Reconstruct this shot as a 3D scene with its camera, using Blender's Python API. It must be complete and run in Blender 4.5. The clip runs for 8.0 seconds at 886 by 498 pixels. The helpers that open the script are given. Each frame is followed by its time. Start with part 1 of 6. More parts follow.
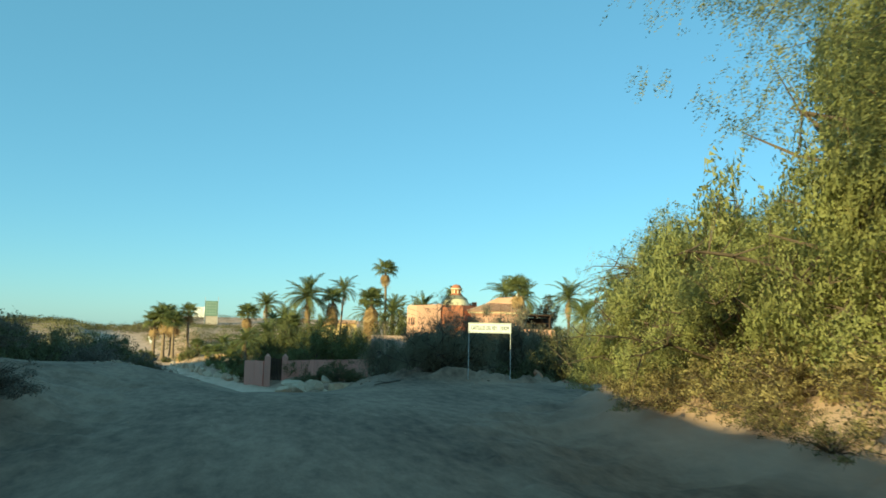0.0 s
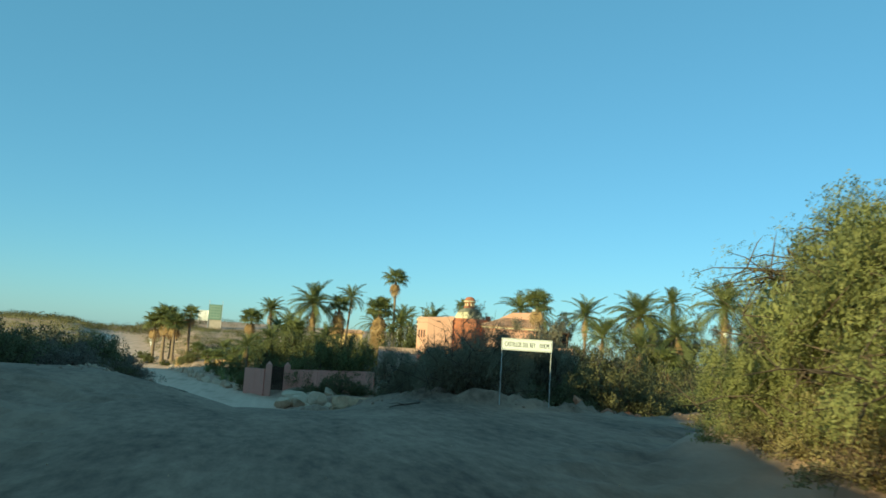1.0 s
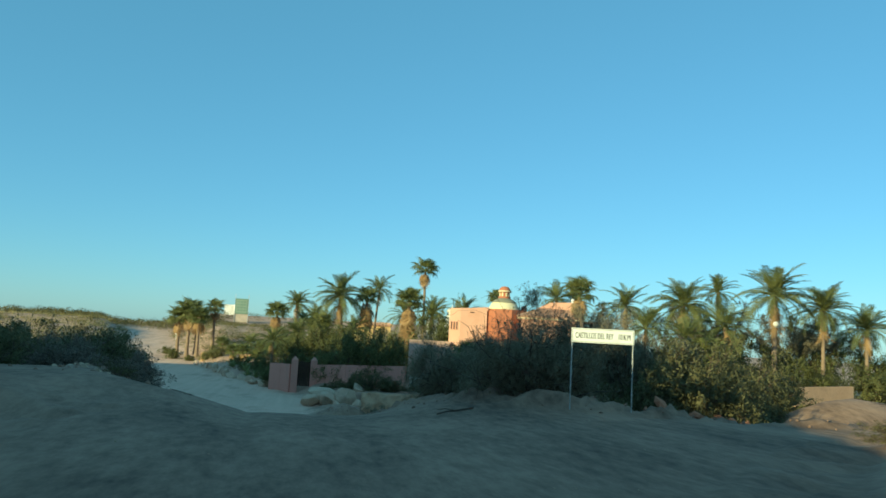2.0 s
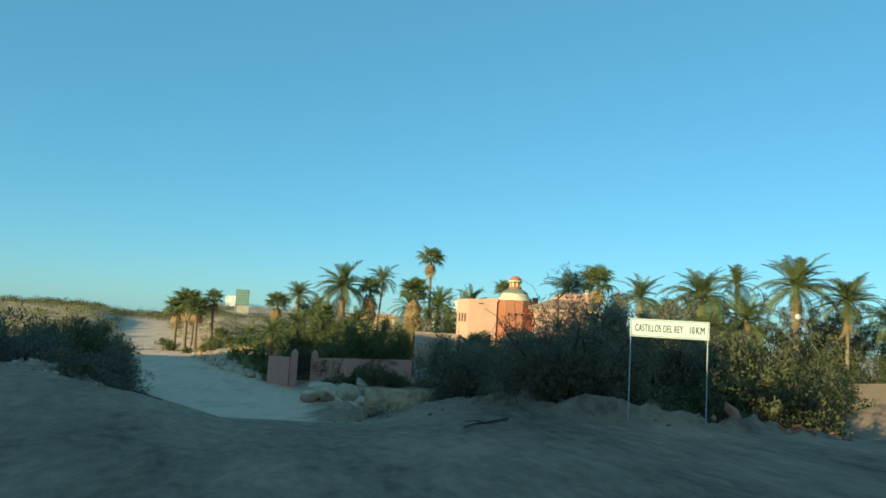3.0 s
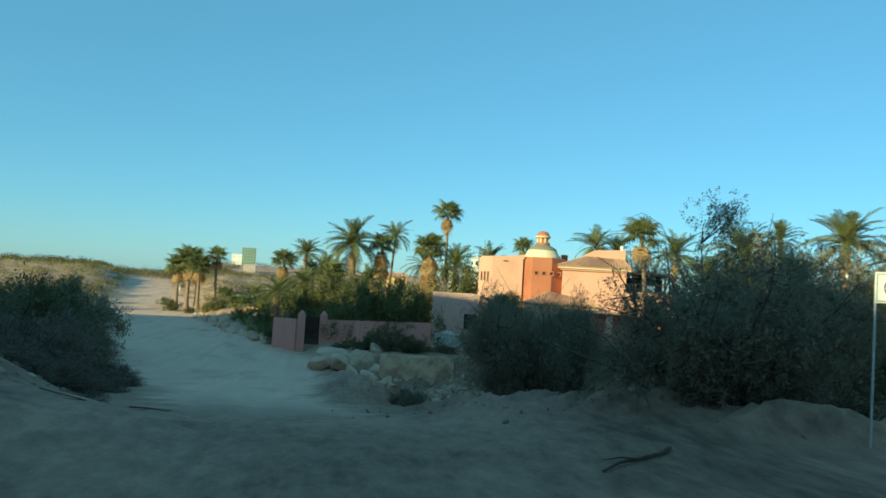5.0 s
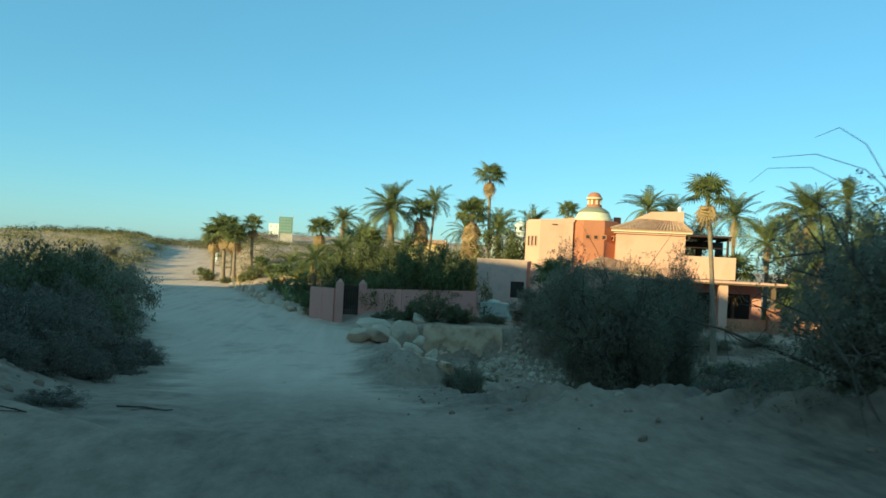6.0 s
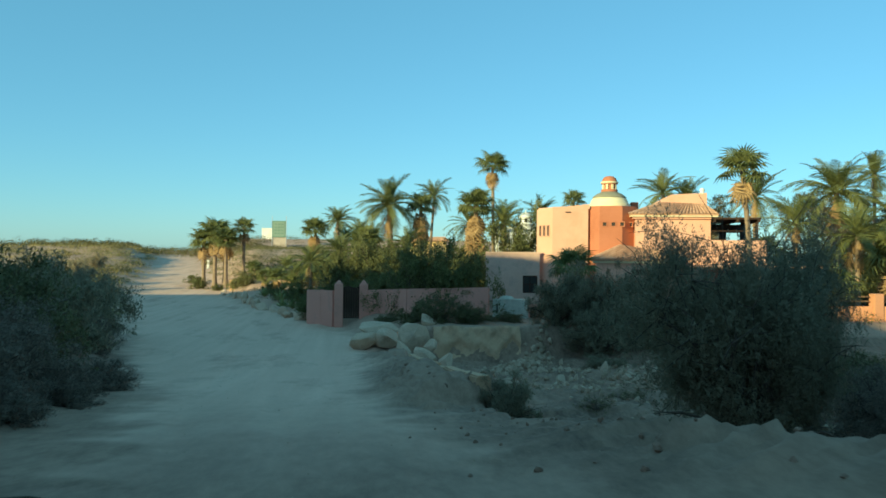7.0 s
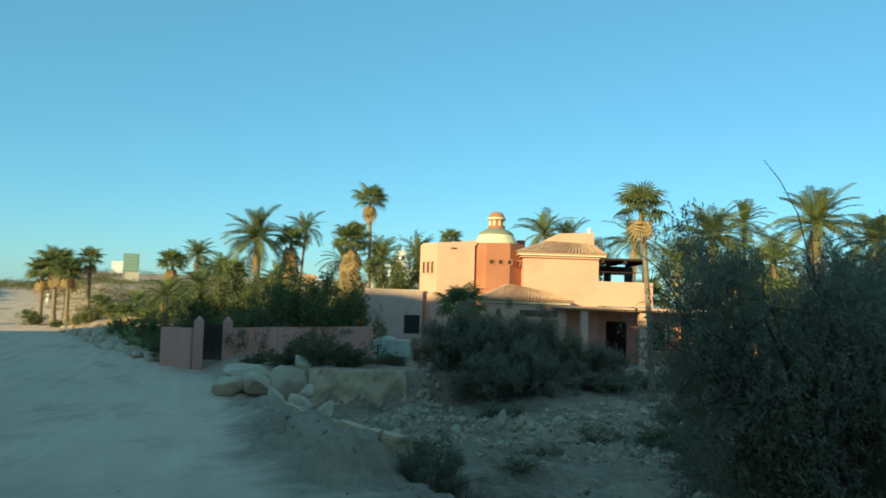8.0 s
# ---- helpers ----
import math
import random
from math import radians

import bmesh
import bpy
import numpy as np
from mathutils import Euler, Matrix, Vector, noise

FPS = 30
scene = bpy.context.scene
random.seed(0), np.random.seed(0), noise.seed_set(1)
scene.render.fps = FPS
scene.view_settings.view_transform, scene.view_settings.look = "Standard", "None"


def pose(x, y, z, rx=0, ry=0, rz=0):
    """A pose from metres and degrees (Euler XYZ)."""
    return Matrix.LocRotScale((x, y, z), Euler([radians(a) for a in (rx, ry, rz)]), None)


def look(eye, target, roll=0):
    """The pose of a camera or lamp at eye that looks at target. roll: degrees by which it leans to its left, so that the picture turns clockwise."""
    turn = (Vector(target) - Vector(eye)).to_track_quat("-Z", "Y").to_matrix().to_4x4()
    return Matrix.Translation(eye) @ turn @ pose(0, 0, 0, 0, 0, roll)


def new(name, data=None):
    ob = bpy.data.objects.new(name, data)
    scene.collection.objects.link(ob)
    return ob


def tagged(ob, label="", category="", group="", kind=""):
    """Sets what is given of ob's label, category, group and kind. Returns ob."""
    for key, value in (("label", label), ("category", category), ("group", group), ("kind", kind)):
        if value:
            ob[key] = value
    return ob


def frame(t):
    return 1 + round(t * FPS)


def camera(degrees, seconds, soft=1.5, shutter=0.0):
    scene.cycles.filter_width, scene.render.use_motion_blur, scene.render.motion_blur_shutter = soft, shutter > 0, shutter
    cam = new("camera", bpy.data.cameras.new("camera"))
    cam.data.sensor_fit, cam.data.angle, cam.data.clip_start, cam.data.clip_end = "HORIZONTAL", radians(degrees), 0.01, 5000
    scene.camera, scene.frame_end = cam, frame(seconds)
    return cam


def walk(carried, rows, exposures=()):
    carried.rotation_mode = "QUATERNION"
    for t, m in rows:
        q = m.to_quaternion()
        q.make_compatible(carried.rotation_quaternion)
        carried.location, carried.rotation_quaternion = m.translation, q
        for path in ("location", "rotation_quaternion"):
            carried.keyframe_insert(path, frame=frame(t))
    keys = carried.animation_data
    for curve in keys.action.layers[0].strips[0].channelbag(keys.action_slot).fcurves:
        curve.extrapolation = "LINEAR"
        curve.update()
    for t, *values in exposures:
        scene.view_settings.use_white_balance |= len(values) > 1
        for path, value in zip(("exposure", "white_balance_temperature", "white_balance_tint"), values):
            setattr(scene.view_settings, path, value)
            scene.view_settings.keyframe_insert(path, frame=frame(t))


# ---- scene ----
# ---- camera ----
cam = camera(58.3, 8.0, soft=1.6, shutter=0.22)
PATH = [
    (0, (-0.027, 0.642, 1.503), (0.368, 2.591, 1.715), 1.3),
    (0.5, (0.031, 2.446, 1.496), (0.398, 4.398, 1.736), 2.4),
    (1, (0.056, 4.652, 1.514), (0.43, 6.601, 1.759), 3.7),
    (1.5, (0.12, 6.898, 1.501), (0.481, 8.851, 1.736), 3.5),
    (2, (0.168, 8.891, 1.474), (0.481, 10.853, 1.697), 3.2),
    (2.2, (0.195, 9.671, 1.468), (0.495, 11.636, 1.688), 3.2),
    (3.3, (0.364, 13.749, 1.458), (0.683, 15.714, 1.654), 3.6),
    (3.5, (0.371, 14.388, 1.458), (0.701, 16.351, 1.649), 3.6),
    (4, (0.332, 15.881, 1.47), (0.664, 17.846, 1.647), 3.3),
    (4.5, (0.324, 17.559, 1.452), (0.649, 19.526, 1.604), 3.5),
    (5.8, (0.242, 22.203, 1.3), (0.467, 24.19, 1.324), 3.0),
    (6, (0.219, 23.017, 1.252), (0.43, 25.006, 1.268), 2.9),
    (6.5, (0.129, 25.255, 1.099), (0.318, 27.246, 1.099), 2.5),
    (7, (-0.055, 27.643, 0.926), (0.169, 29.63, 0.941), 0.6),
    (7.5, (-0.222, 29.731, 0.756), (0.144, 31.696, 0.814), 0.2),
    (8, (-0.405, 31.852, 0.599), (0.15, 33.77, 0.726), 1.8),
]
walk(cam, [(t, look(e, a, r)) for t, e, a, r in PATH], [(t, e + 0.1, k, -14) for t, e, k in ((0.0, 0.75, 7050), (1.0, 0.5, 6650), (3.5, 0.5, 6300), (4.7, 0.5, 6350), (5.9, 0.70, 6580), (6.5, 0.71, 6700), (7.0, 0.66, 6700), (8.0, 0.64, 6700))])

# ---- light ----
SUN_EL, SUN_AZ = 14.0, 233.0          # degrees; azimuth clockwise from +y
world = bpy.data.worlds.new("sky")
scene.world = world
world.use_nodes = True
wn = world.node_tree
sky = wn.nodes.new("ShaderNodeTexSky")
sky.sky_type = "NISHITA"
sky.sun_disc = False
sky.sun_elevation, sky.sun_rotation = radians(SUN_EL), radians(SUN_AZ)
sky.air_density, sky.dust_density, sky.ozone_density = 0.9, 0.35, 5.0
wn.nodes["Background"].inputs["Strength"].default_value = 0.134
haze = wn.nodes.new("ShaderNodeMix")      # thin even haze over the clear sky
haze.data_type = "RGBA"
haze.inputs["Factor"].default_value = 0.42
haze.inputs["B"].default_value = (0.80, 2.25, 3.1, 1)
wn.links.new(sky.outputs["Color"], haze.inputs["A"])
wn.links.new(haze.outputs["Result"], wn.nodes["Background"].inputs["Color"])

sun_data = bpy.data.lights.new("sun", "SUN")
sun_data.energy, sun_data.angle, sun_data.color = 4.05, radians(0.55), (1.0, 0.825, 0.475)
sun = new("sun", sun_data)
sun_way = Vector((math.sin(radians(SUN_AZ)), math.cos(radians(SUN_AZ)), math.tan(radians(SUN_EL))))
sun.matrix_world = look(sun_way * 300, (0, 0, 0))


# ---- materials ----
def material(name, colors, rough=0.9, scale=1.0, fine=12.0, bump=0.3, bump_size=0.02, metal=0.0, island=0.0, translucent=0.0,
             spots=None, spot_scale=0.6, per_object=0.0, zone=None, streak=0.0, stretch=1.0):
    """colors: dark and light tone, mixed by a coarse and a fine noise."""
    m = bpy.data.materials.new(name)
    m.use_nodes = True
    nd, ln = m.node_tree.nodes, m.node_tree.links
    b = nd["Principled BSDF"]
    b.inputs["Roughness"].default_value, b.inputs["Metallic"].default_value = rough, metal
    b.inputs["Specular IOR Level"].default_value = 0.25
    co = nd.new("ShaderNodeTexCoord")
    geo = nd.new("ShaderNodeNewGeometry")

    place = geo.outputs["Position"]
    if stretch != 1.0:                    # patches drawn out along the road by the wheels
        drawn = nd.new("ShaderNodeMapping")
        drawn.inputs["Rotation"].default_value, drawn.inputs["Scale"].default_value = (0, 0, radians(-7)), (1.0, stretch, 1.0)
        ln.new(place, drawn.inputs["Vector"])
        place = drawn.outputs["Vector"]

    def noise_node(s, detail=5.0, roughness=0.6):
        n = nd.new("ShaderNodeTexNoise")
        n.inputs["Scale"].default_value, n.inputs["Detail"].default_value, n.inputs["Roughness"].default_value = s, detail, roughness
        ln.new(place, n.inputs["Vector"])
        return n

    def math_node(op, a, c):
        n = nd.new("ShaderNodeMath")
        n.operation = op
        for i, v in enumerate((a, c)):
            if isinstance(v, (int, float)):
                n.inputs[i].default_value = v
            else:
                ln.new(v, n.inputs[i])
        return n.outputs[0]

    big, small = noise_node(scale), noise_node(fine, 5.0)
    f = math_node("ADD", math_node("MULTIPLY", big.outputs["Fac"], 0.6), math_node("MULTIPLY", small.outputs["Fac"], 0.4))
    if streak:
        mp = nd.new("ShaderNodeMapping")
        mp.inputs["Rotation"].default_value, mp.inputs["Scale"].default_value = (0, 0, radians(-8)), (1.5, 0.05, 1.0)
        ln.new(geo.outputs["Position"], mp.inputs["Vector"])
        st = nd.new("ShaderNodeTexNoise")
        st.inputs["Scale"].default_value, st.inputs["Detail"].default_value = 1.0, 4.0
        ln.new(mp.outputs["Vector"], st.inputs["Vector"])
        f = math_node("ADD", math_node("MULTIPLY", f, 1 - streak), math_node("MULTIPLY", st.outputs["Fac"], streak))
    if island:
        f = math_node("ADD", math_node("MULTIPLY", f, 1 - island), math_node("MULTIPLY", geo.outputs["Random Per Island"], island))
    if per_object:
        info = nd.new("ShaderNodeObjectInfo")
        f = math_node("ADD", math_node("MULTIPLY", f, 1 - per_object), math_node("MULTIPLY", info.outputs["Random"], per_object))
    ramp = nd.new("ShaderNodeValToRGB")
    lo, hi = (0.3, 0.7) if not island else (0.12, 0.88)
    ramp.color_ramp.elements[0].position, ramp.color_ramp.elements[1].position = lo, hi
    ramp.color_ramp.elements[0].color, ramp.color_ramp.elements[1].color = (*colors[0], 1), (*colors[1], 1)
    if len(colors) > 2:
        e = ramp.color_ramp.elements.new((lo + hi) / 2)
        e.color = (*colors[2], 1)
    ln.new(f, ramp.inputs["Fac"])
    out = ramp.outputs["Color"]
    if spots:
        sp = noise_node(spot_scale, 6.0, 0.7)
        sr = nd.new("ShaderNodeValToRGB")
        sr.color_ramp.elements[0].position, sr.color_ramp.elements[1].position = 0.52, 0.68
        sr.color_ramp.elements[1].color = (0.7, 0.7, 0.7, 1)
        ln.new(sp.outputs["Fac"], sr.inputs["Fac"])
        mx = nd.new("ShaderNodeMix")
        mx.data_type = "RGBA"
        ln.new(sr.outputs["Color"], mx.inputs["Factor"])
        ln.new(out, mx.inputs["A"])
        mx.inputs["B"].default_value = (*spots, 1)
        out = mx.outputs["Result"]
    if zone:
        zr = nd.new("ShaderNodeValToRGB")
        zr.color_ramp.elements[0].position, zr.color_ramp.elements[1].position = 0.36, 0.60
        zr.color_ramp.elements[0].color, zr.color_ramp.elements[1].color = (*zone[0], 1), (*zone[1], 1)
        # dark dirt patches, with shading of lumps and crevices mixed into the tone
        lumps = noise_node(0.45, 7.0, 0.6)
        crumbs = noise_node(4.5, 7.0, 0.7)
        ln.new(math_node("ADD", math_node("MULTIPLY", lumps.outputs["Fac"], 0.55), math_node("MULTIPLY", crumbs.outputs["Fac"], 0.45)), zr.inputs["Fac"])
        soil_shade = nd.new("ShaderNodeAttribute")
        soil_shade.attribute_name = "soil_shade"
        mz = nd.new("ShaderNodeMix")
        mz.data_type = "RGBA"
        ln.new(soil_shade.outputs["Fac"], mz.inputs["Factor"])
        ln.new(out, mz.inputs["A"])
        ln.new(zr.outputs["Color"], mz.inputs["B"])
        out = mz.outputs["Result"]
    ln.new(out, b.inputs["Base Color"])
    if bump:
        bp = nd.new("ShaderNodeBump")
        bp.inputs["Strength"].default_value, bp.inputs["Distance"].default_value = bump, bump_size
        ln.new(small.outputs["Fac"], bp.inputs["Height"])
        ln.new(bp.outputs["Normal"], b.inputs["Normal"])
    if translucent:
        tr = nd.new("ShaderNodeBsdfTranslucent")
        ln.new(out, tr.inputs["Color"])
        ms = nd.new("ShaderNodeMixShader")
        ms.inputs["Fac"].default_value = translucent
        ln.new(b.outputs["BSDF"], ms.inputs[1])
        ln.new(tr.outputs["BSDF"], ms.inputs[2])
        ln.new(ms.outputs["Shader"], nd["Material Output"].inputs["Surface"])
    return m


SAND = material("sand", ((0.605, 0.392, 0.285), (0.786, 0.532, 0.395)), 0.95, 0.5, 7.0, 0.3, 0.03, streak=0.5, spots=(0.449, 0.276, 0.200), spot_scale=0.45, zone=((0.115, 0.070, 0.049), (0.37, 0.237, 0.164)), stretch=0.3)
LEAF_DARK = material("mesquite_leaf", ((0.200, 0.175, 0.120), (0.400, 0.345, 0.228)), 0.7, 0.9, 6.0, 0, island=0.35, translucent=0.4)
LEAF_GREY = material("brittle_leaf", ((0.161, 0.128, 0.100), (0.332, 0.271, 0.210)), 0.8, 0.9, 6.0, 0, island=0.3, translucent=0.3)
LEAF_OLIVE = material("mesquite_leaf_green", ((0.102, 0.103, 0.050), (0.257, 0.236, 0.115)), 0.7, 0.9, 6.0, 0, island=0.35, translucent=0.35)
# paler leaf for the sunlit bank mesquite, part of its sunlight in the tone
LEAF_LIGHT = material("mesquite_leaf_dry_sunlit", ((0.218, 0.250, 0.094), (0.540, 0.478, 0.218), (0.368, 0.372, 0.152)), 0.7, 1.3, 5.0, 0, island=0.25, translucent=0.45)
LEAF_GREEN = material("hedge_leaf", ((0.085, 0.102, 0.040), (0.285, 0.280, 0.112)), 0.6, 0.6, 6.0, 0, island=0.4, translucent=0.4)
BRUSH = material("hillside_brush", ((0.138, 0.134, 0.062), (0.370, 0.338, 0.180)), 0.8, 0.25, 5.0, 0, island=0.45, translucent=0.3)
SCRUB = material("dry_scrub", ((0.090, 0.088, 0.035), (0.245, 0.212, 0.095)), 0.8, 0.3, 5.0, 0, island=0.5, translucent=0.2)
FROND = material("palm_frond", ((0.080, 0.108, 0.040), (0.310, 0.310, 0.118)), 0.5, 0.6, 5.0, 0, island=0.3, translucent=0.35, per_object=0.3)
FROND_DRY = material("dead_palm_frond", ((0.257, 0.163, 0.080), (0.535, 0.355, 0.185)), 0.85, 0.6, 5.0, 0, island=0.3, translucent=0.15, per_object=0.3)
BARK = material("bark", ((0.075, 0.054, 0.040), (0.182, 0.133, 0.100)), 0.95, 2.0, 14.0, 0.6, 0.03)
PALM_BARK = material("palm_bark", ((0.171, 0.123, 0.085), (0.353, 0.256, 0.180)), 0.95, 2.0, 16.0, 0.6, 0.03)
PEACH = material("peach_stucco", ((0.653, 0.362, 0.258), (0.738, 0.422, 0.312)), 0.92, 0.5, 14.0, 0.2, 0.01, spots=(0.599, 0.322, 0.222), spot_scale=0.35)
ORANGE = material("terracotta_stucco", ((0.42, 0.153, 0.085), (0.51, 0.198, 0.115)), 0.92, 0.6, 14.0, 0.2, 0.01, spots=(0.36, 0.126, 0.068), spot_scale=0.4)
PINK = material("pink_stucco", ((0.599, 0.266, 0.205), (0.706, 0.330, 0.260)), 0.93, 0.5, 14.0, 0.25, 0.01, spots=(0.449, 0.236, 0.190), spot_scale=0.5)
WING = material("weathered_stucco", ((0.556, 0.360, 0.285), (0.674, 0.453, 0.365)), 0.93, 0.5, 14.0, 0.25, 0.01, spots=(0.396, 0.286, 0.240), spot_scale=0.6)
DRY_GRASS = material("dry_grass", ((0.268, 0.224, 0.100), (0.540, 0.440, 0.222)), 0.85, 1.0, 6.0, 0, island=0.4, translucent=0.35)
CREAM = material("cream_paint", ((0.72, 0.61, 0.39), (0.81, 0.71, 0.48)), 0.7, 0.8, 10.0, 0.1, 0.005)
WHITE = material("white_paint", ((0.70, 0.69, 0.66), (0.82, 0.81, 0.78)), 0.7, 0.7, 10.0, 0.1, 0.005, spots=(0.6, 0.57, 0.5), spot_scale=0.6)
YELLOW = material("yellow_stucco", ((0.621, 0.424, 0.190), (0.706, 0.492, 0.250)), 0.9, 0.5, 10.0, 0.1, 0.01)
TILE = material("clay_roof_tile", ((0.492, 0.276, 0.170), (0.706, 0.443, 0.300)), 0.85, 1.5, 12.0, 0.3, 0.01, island=0.6)
# near-black that stands in for unlit space behind windows and openings
DARK = material("dark_interior", ((0.03, 0.027, 0.025), (0.06, 0.052, 0.047)), 0.8, 0.8, 8.0, 0.1)
WOOD = material("weathered_wood", ((0.107, 0.064, 0.040), (0.214, 0.133, 0.085)), 0.85, 1.5, 18.0, 0.4, 0.01)
# dark timber; also painted in for shade behind the terrace and in the pier
WOOD_AND_SHADE = material("dark_wood_and_shade", ((0.037, 0.022, 0.016), (0.075, 0.044, 0.032)), 0.8, 1.5, 18.0, 0.4, 0.01)
STONE = material("pale_boulder", ((0.484, 0.333, 0.231), (0.697, 0.500, 0.361)), 0.92, 1.2, 9.0, 0.6, 0.03, spots=(0.404, 0.287, 0.210), spot_scale=1.1)
RUBBLE = material("rubble_stone", ((0.304, 0.208, 0.134), (0.539, 0.389, 0.281)), 0.92, 1.2, 9.0, 0.4, 0.02, island=0.5)
EARTH = material("cut_earth", ((0.486, 0.299, 0.179), (0.647, 0.410, 0.262)), 0.95, 0.8, 7.0, 0.7, 0.05, spots=(0.323, 0.203, 0.129), spot_scale=0.7)
CONCRETE = material("concrete", ((0.364, 0.305, 0.255), (0.514, 0.433, 0.370)), 0.9, 1.0, 12.0, 0.3, 0.01, spots=(0.353, 0.305, 0.280), spot_scale=0.8)
STEEL = material("galvanised_steel", ((0.45, 0.46, 0.46), (0.62, 0.63, 0.63)), 0.5, 3.0, 20.0, 0.1, 0.003, metal=0.6)
SIGN_WHITE = material("sign_white", ((0.74, 0.75, 0.72), (0.82, 0.82, 0.79)), 0.5, 2.0, 12.0, 0.05, 0.002, spots=(0.64, 0.64, 0.6), spot_scale=2.0)
PLASTER = material("aged_plaster", ((0.55, 0.52, 0.43), (0.67, 0.64, 0.54)), 0.9, 0.8, 10.0, 0.2, 0.01, spots=(0.36, 0.34, 0.28), spot_scale=0.7)
TERRACE = material("terrace_stucco", ((0.535, 0.246, 0.135), (0.621, 0.305, 0.180)), 0.92, 0.5, 12.0, 0.2, 0.01, spots=(0.471, 0.207, 0.110), spot_scale=0.4)
BLACK = material("black_paint", ((0.02, 0.02, 0.02), (0.035, 0.035, 0.035)), 0.5, 3.0, 12.0, 0)
BOARD_GREEN = material("billboard_green", ((0.14, 0.23, 0.185), (0.19, 0.29, 0.235)), 0.6, 0.6, 6.0, 0)
BOARD_PALE = material("billboard_pale", ((0.21, 0.285, 0.23), (0.27, 0.34, 0.28)), 0.6, 0.6, 6.0, 0)
RED_SOIL = material("broken_brick", ((0.353, 0.148, 0.085), (0.535, 0.256, 0.160)), 0.92, 2.0, 10.0, 0.3, 0.02, island=0.6)
BAND = material("dome_band", ((0.214, 0.207, 0.150), (0.321, 0.295, 0.220)), 0.8, 1.0, 10.0, 0.1, 0.005)
TWIG = material("dry_twig", ((0.054, 0.037, 0.028), (0.128, 0.089, 0.065)), 0.95, 3.0, 20.0, 0.3, 0.01)


# ---- building helpers ----
def part(name, bm, mat, parent=None, label="", smooth=False, m=None):
    me = bpy.data.meshes.new(name)
    bm.normal_update()
    bm.to_mesh(me)
    bm.free()
    me.materials.append(mat)
    if smooth:
        me.polygons.foreach_set("use_smooth", [True] * len(me.polygons))
    ob = new(name, me)
    if parent:
        ob.parent = parent
    if m is not None:
        ob.matrix_basis = m
    if label:
        tagged(ob, label)
    return ob


def quick_mesh(name, verts, faces, mat, smooth=False):
    me = bpy.data.meshes.new(name)
    me.from_pydata(verts, [], faces)
    me.materials.append(mat)
    if smooth:
        me.polygons.foreach_set("use_smooth", [True] * len(me.polygons))
    return me


def thing(name, m, label, category, group="", kind=""):
    ob = new(name)
    ob.empty_display_size = 0.2
    ob.matrix_basis = m
    return tagged(ob, label, category, group, kind)


def block(bm, a, b, bevel=0.0):
    """A box from corner a to corner b."""
    g = bmesh.ops.create_cube(bm, size=1.0)["verts"]
    for v in g:
        v.co = Vector([a[i] + (v.co[i] + 0.5) * (b[i] - a[i]) for i in range(3)])
    if bevel:
        es = {e for v in g for e in v.link_edges}
        bmesh.ops.bevel(bm, geom=list(es), offset=bevel, segments=2, affect="EDGES", profile=0.6)
    return bm


def box(a, b, bevel=0.0):
    return block(bmesh.new(), a, b, bevel)


def prism(points, z0, z1, bevel=0.0, bm=None):
    """An upright prism over a plan of (x, y) points, anticlockwise."""
    bm = bm or bmesh.new()
    lo = [bm.verts.new((x, y, z0)) for x, y in points]
    hi = [bm.verts.new((x, y, z1)) for x, y in points]
    n = len(points)
    bm.faces.new(hi)
    bm.faces.new(lo[::-1])
    side = [bm.faces.new((lo[i], lo[(i + 1) % n], hi[(i + 1) % n], hi[i])) for i in range(n)]
    if bevel:
        es = [e for e in bm.edges if e.verts[0] in hi and e.verts[1] in hi]
        bmesh.ops.bevel(bm, geom=es, offset=bevel, segments=2, affect="EDGES")
    return bm


def pierced(u0, u1, z0, z1, v0, v1, holes):
    """A wall in the u-z plane between depths v0 and v1, with openings (u0, u1, z0, z1) right through it."""
    bm = bmesh.new()
    us = sorted({u0, u1, *[h[0] for h in holes], *[h[1] for h in holes]})
    zs = sorted({z0, z1, *[h[2] for h in holes], *[h[3] for h in holes]})
    solid = {}
    for i in range(len(us) - 1):
        for j in range(len(zs) - 1):
            cu, cz = (us[i] + us[i + 1]) / 2, (zs[j] + zs[j + 1]) / 2
            solid[i, j] = not any(h[0] < cu < h[1] and h[2] < cz < h[3] for h in holes)
    seen = {}

    def vert(u, v, z):
        k = (u, v, z)
        if k not in seen:
            seen[k] = bm.verts.new(k)
        return seen[k]

    for (i, j), full in solid.items():
        if not full:
            continue
        a, b, c, d = us[i], us[i + 1], zs[j], zs[j + 1]
        bm.faces.new([vert(a, v0, c), vert(b, v0, c), vert(b, v0, d), vert(a, v0, d)])
        bm.faces.new([vert(a, v1, d), vert(b, v1, d), vert(b, v1, c), vert(a, v1, c)])
        if not solid.get((i - 1, j)):
            bm.faces.new([vert(a, v0, d), vert(a, v1, d), vert(a, v1, c), vert(a, v0, c)])
        if not solid.get((i + 1, j)):
            bm.faces.new([vert(b, v0, c), vert(b, v1, c), vert(b, v1, d), vert(b, v0, d)])
        if not solid.get((i, j - 1)):
            bm.faces.new([vert(a, v0, c), vert(a, v1, c), vert(b, v1, c), vert(b, v0, c)])
        if not solid.get((i, j + 1)):
            bm.faces.new([vert(a, v0, d), vert(b, v0, d), vert(b, v1, d), vert(a, v1, d)])
    return bm


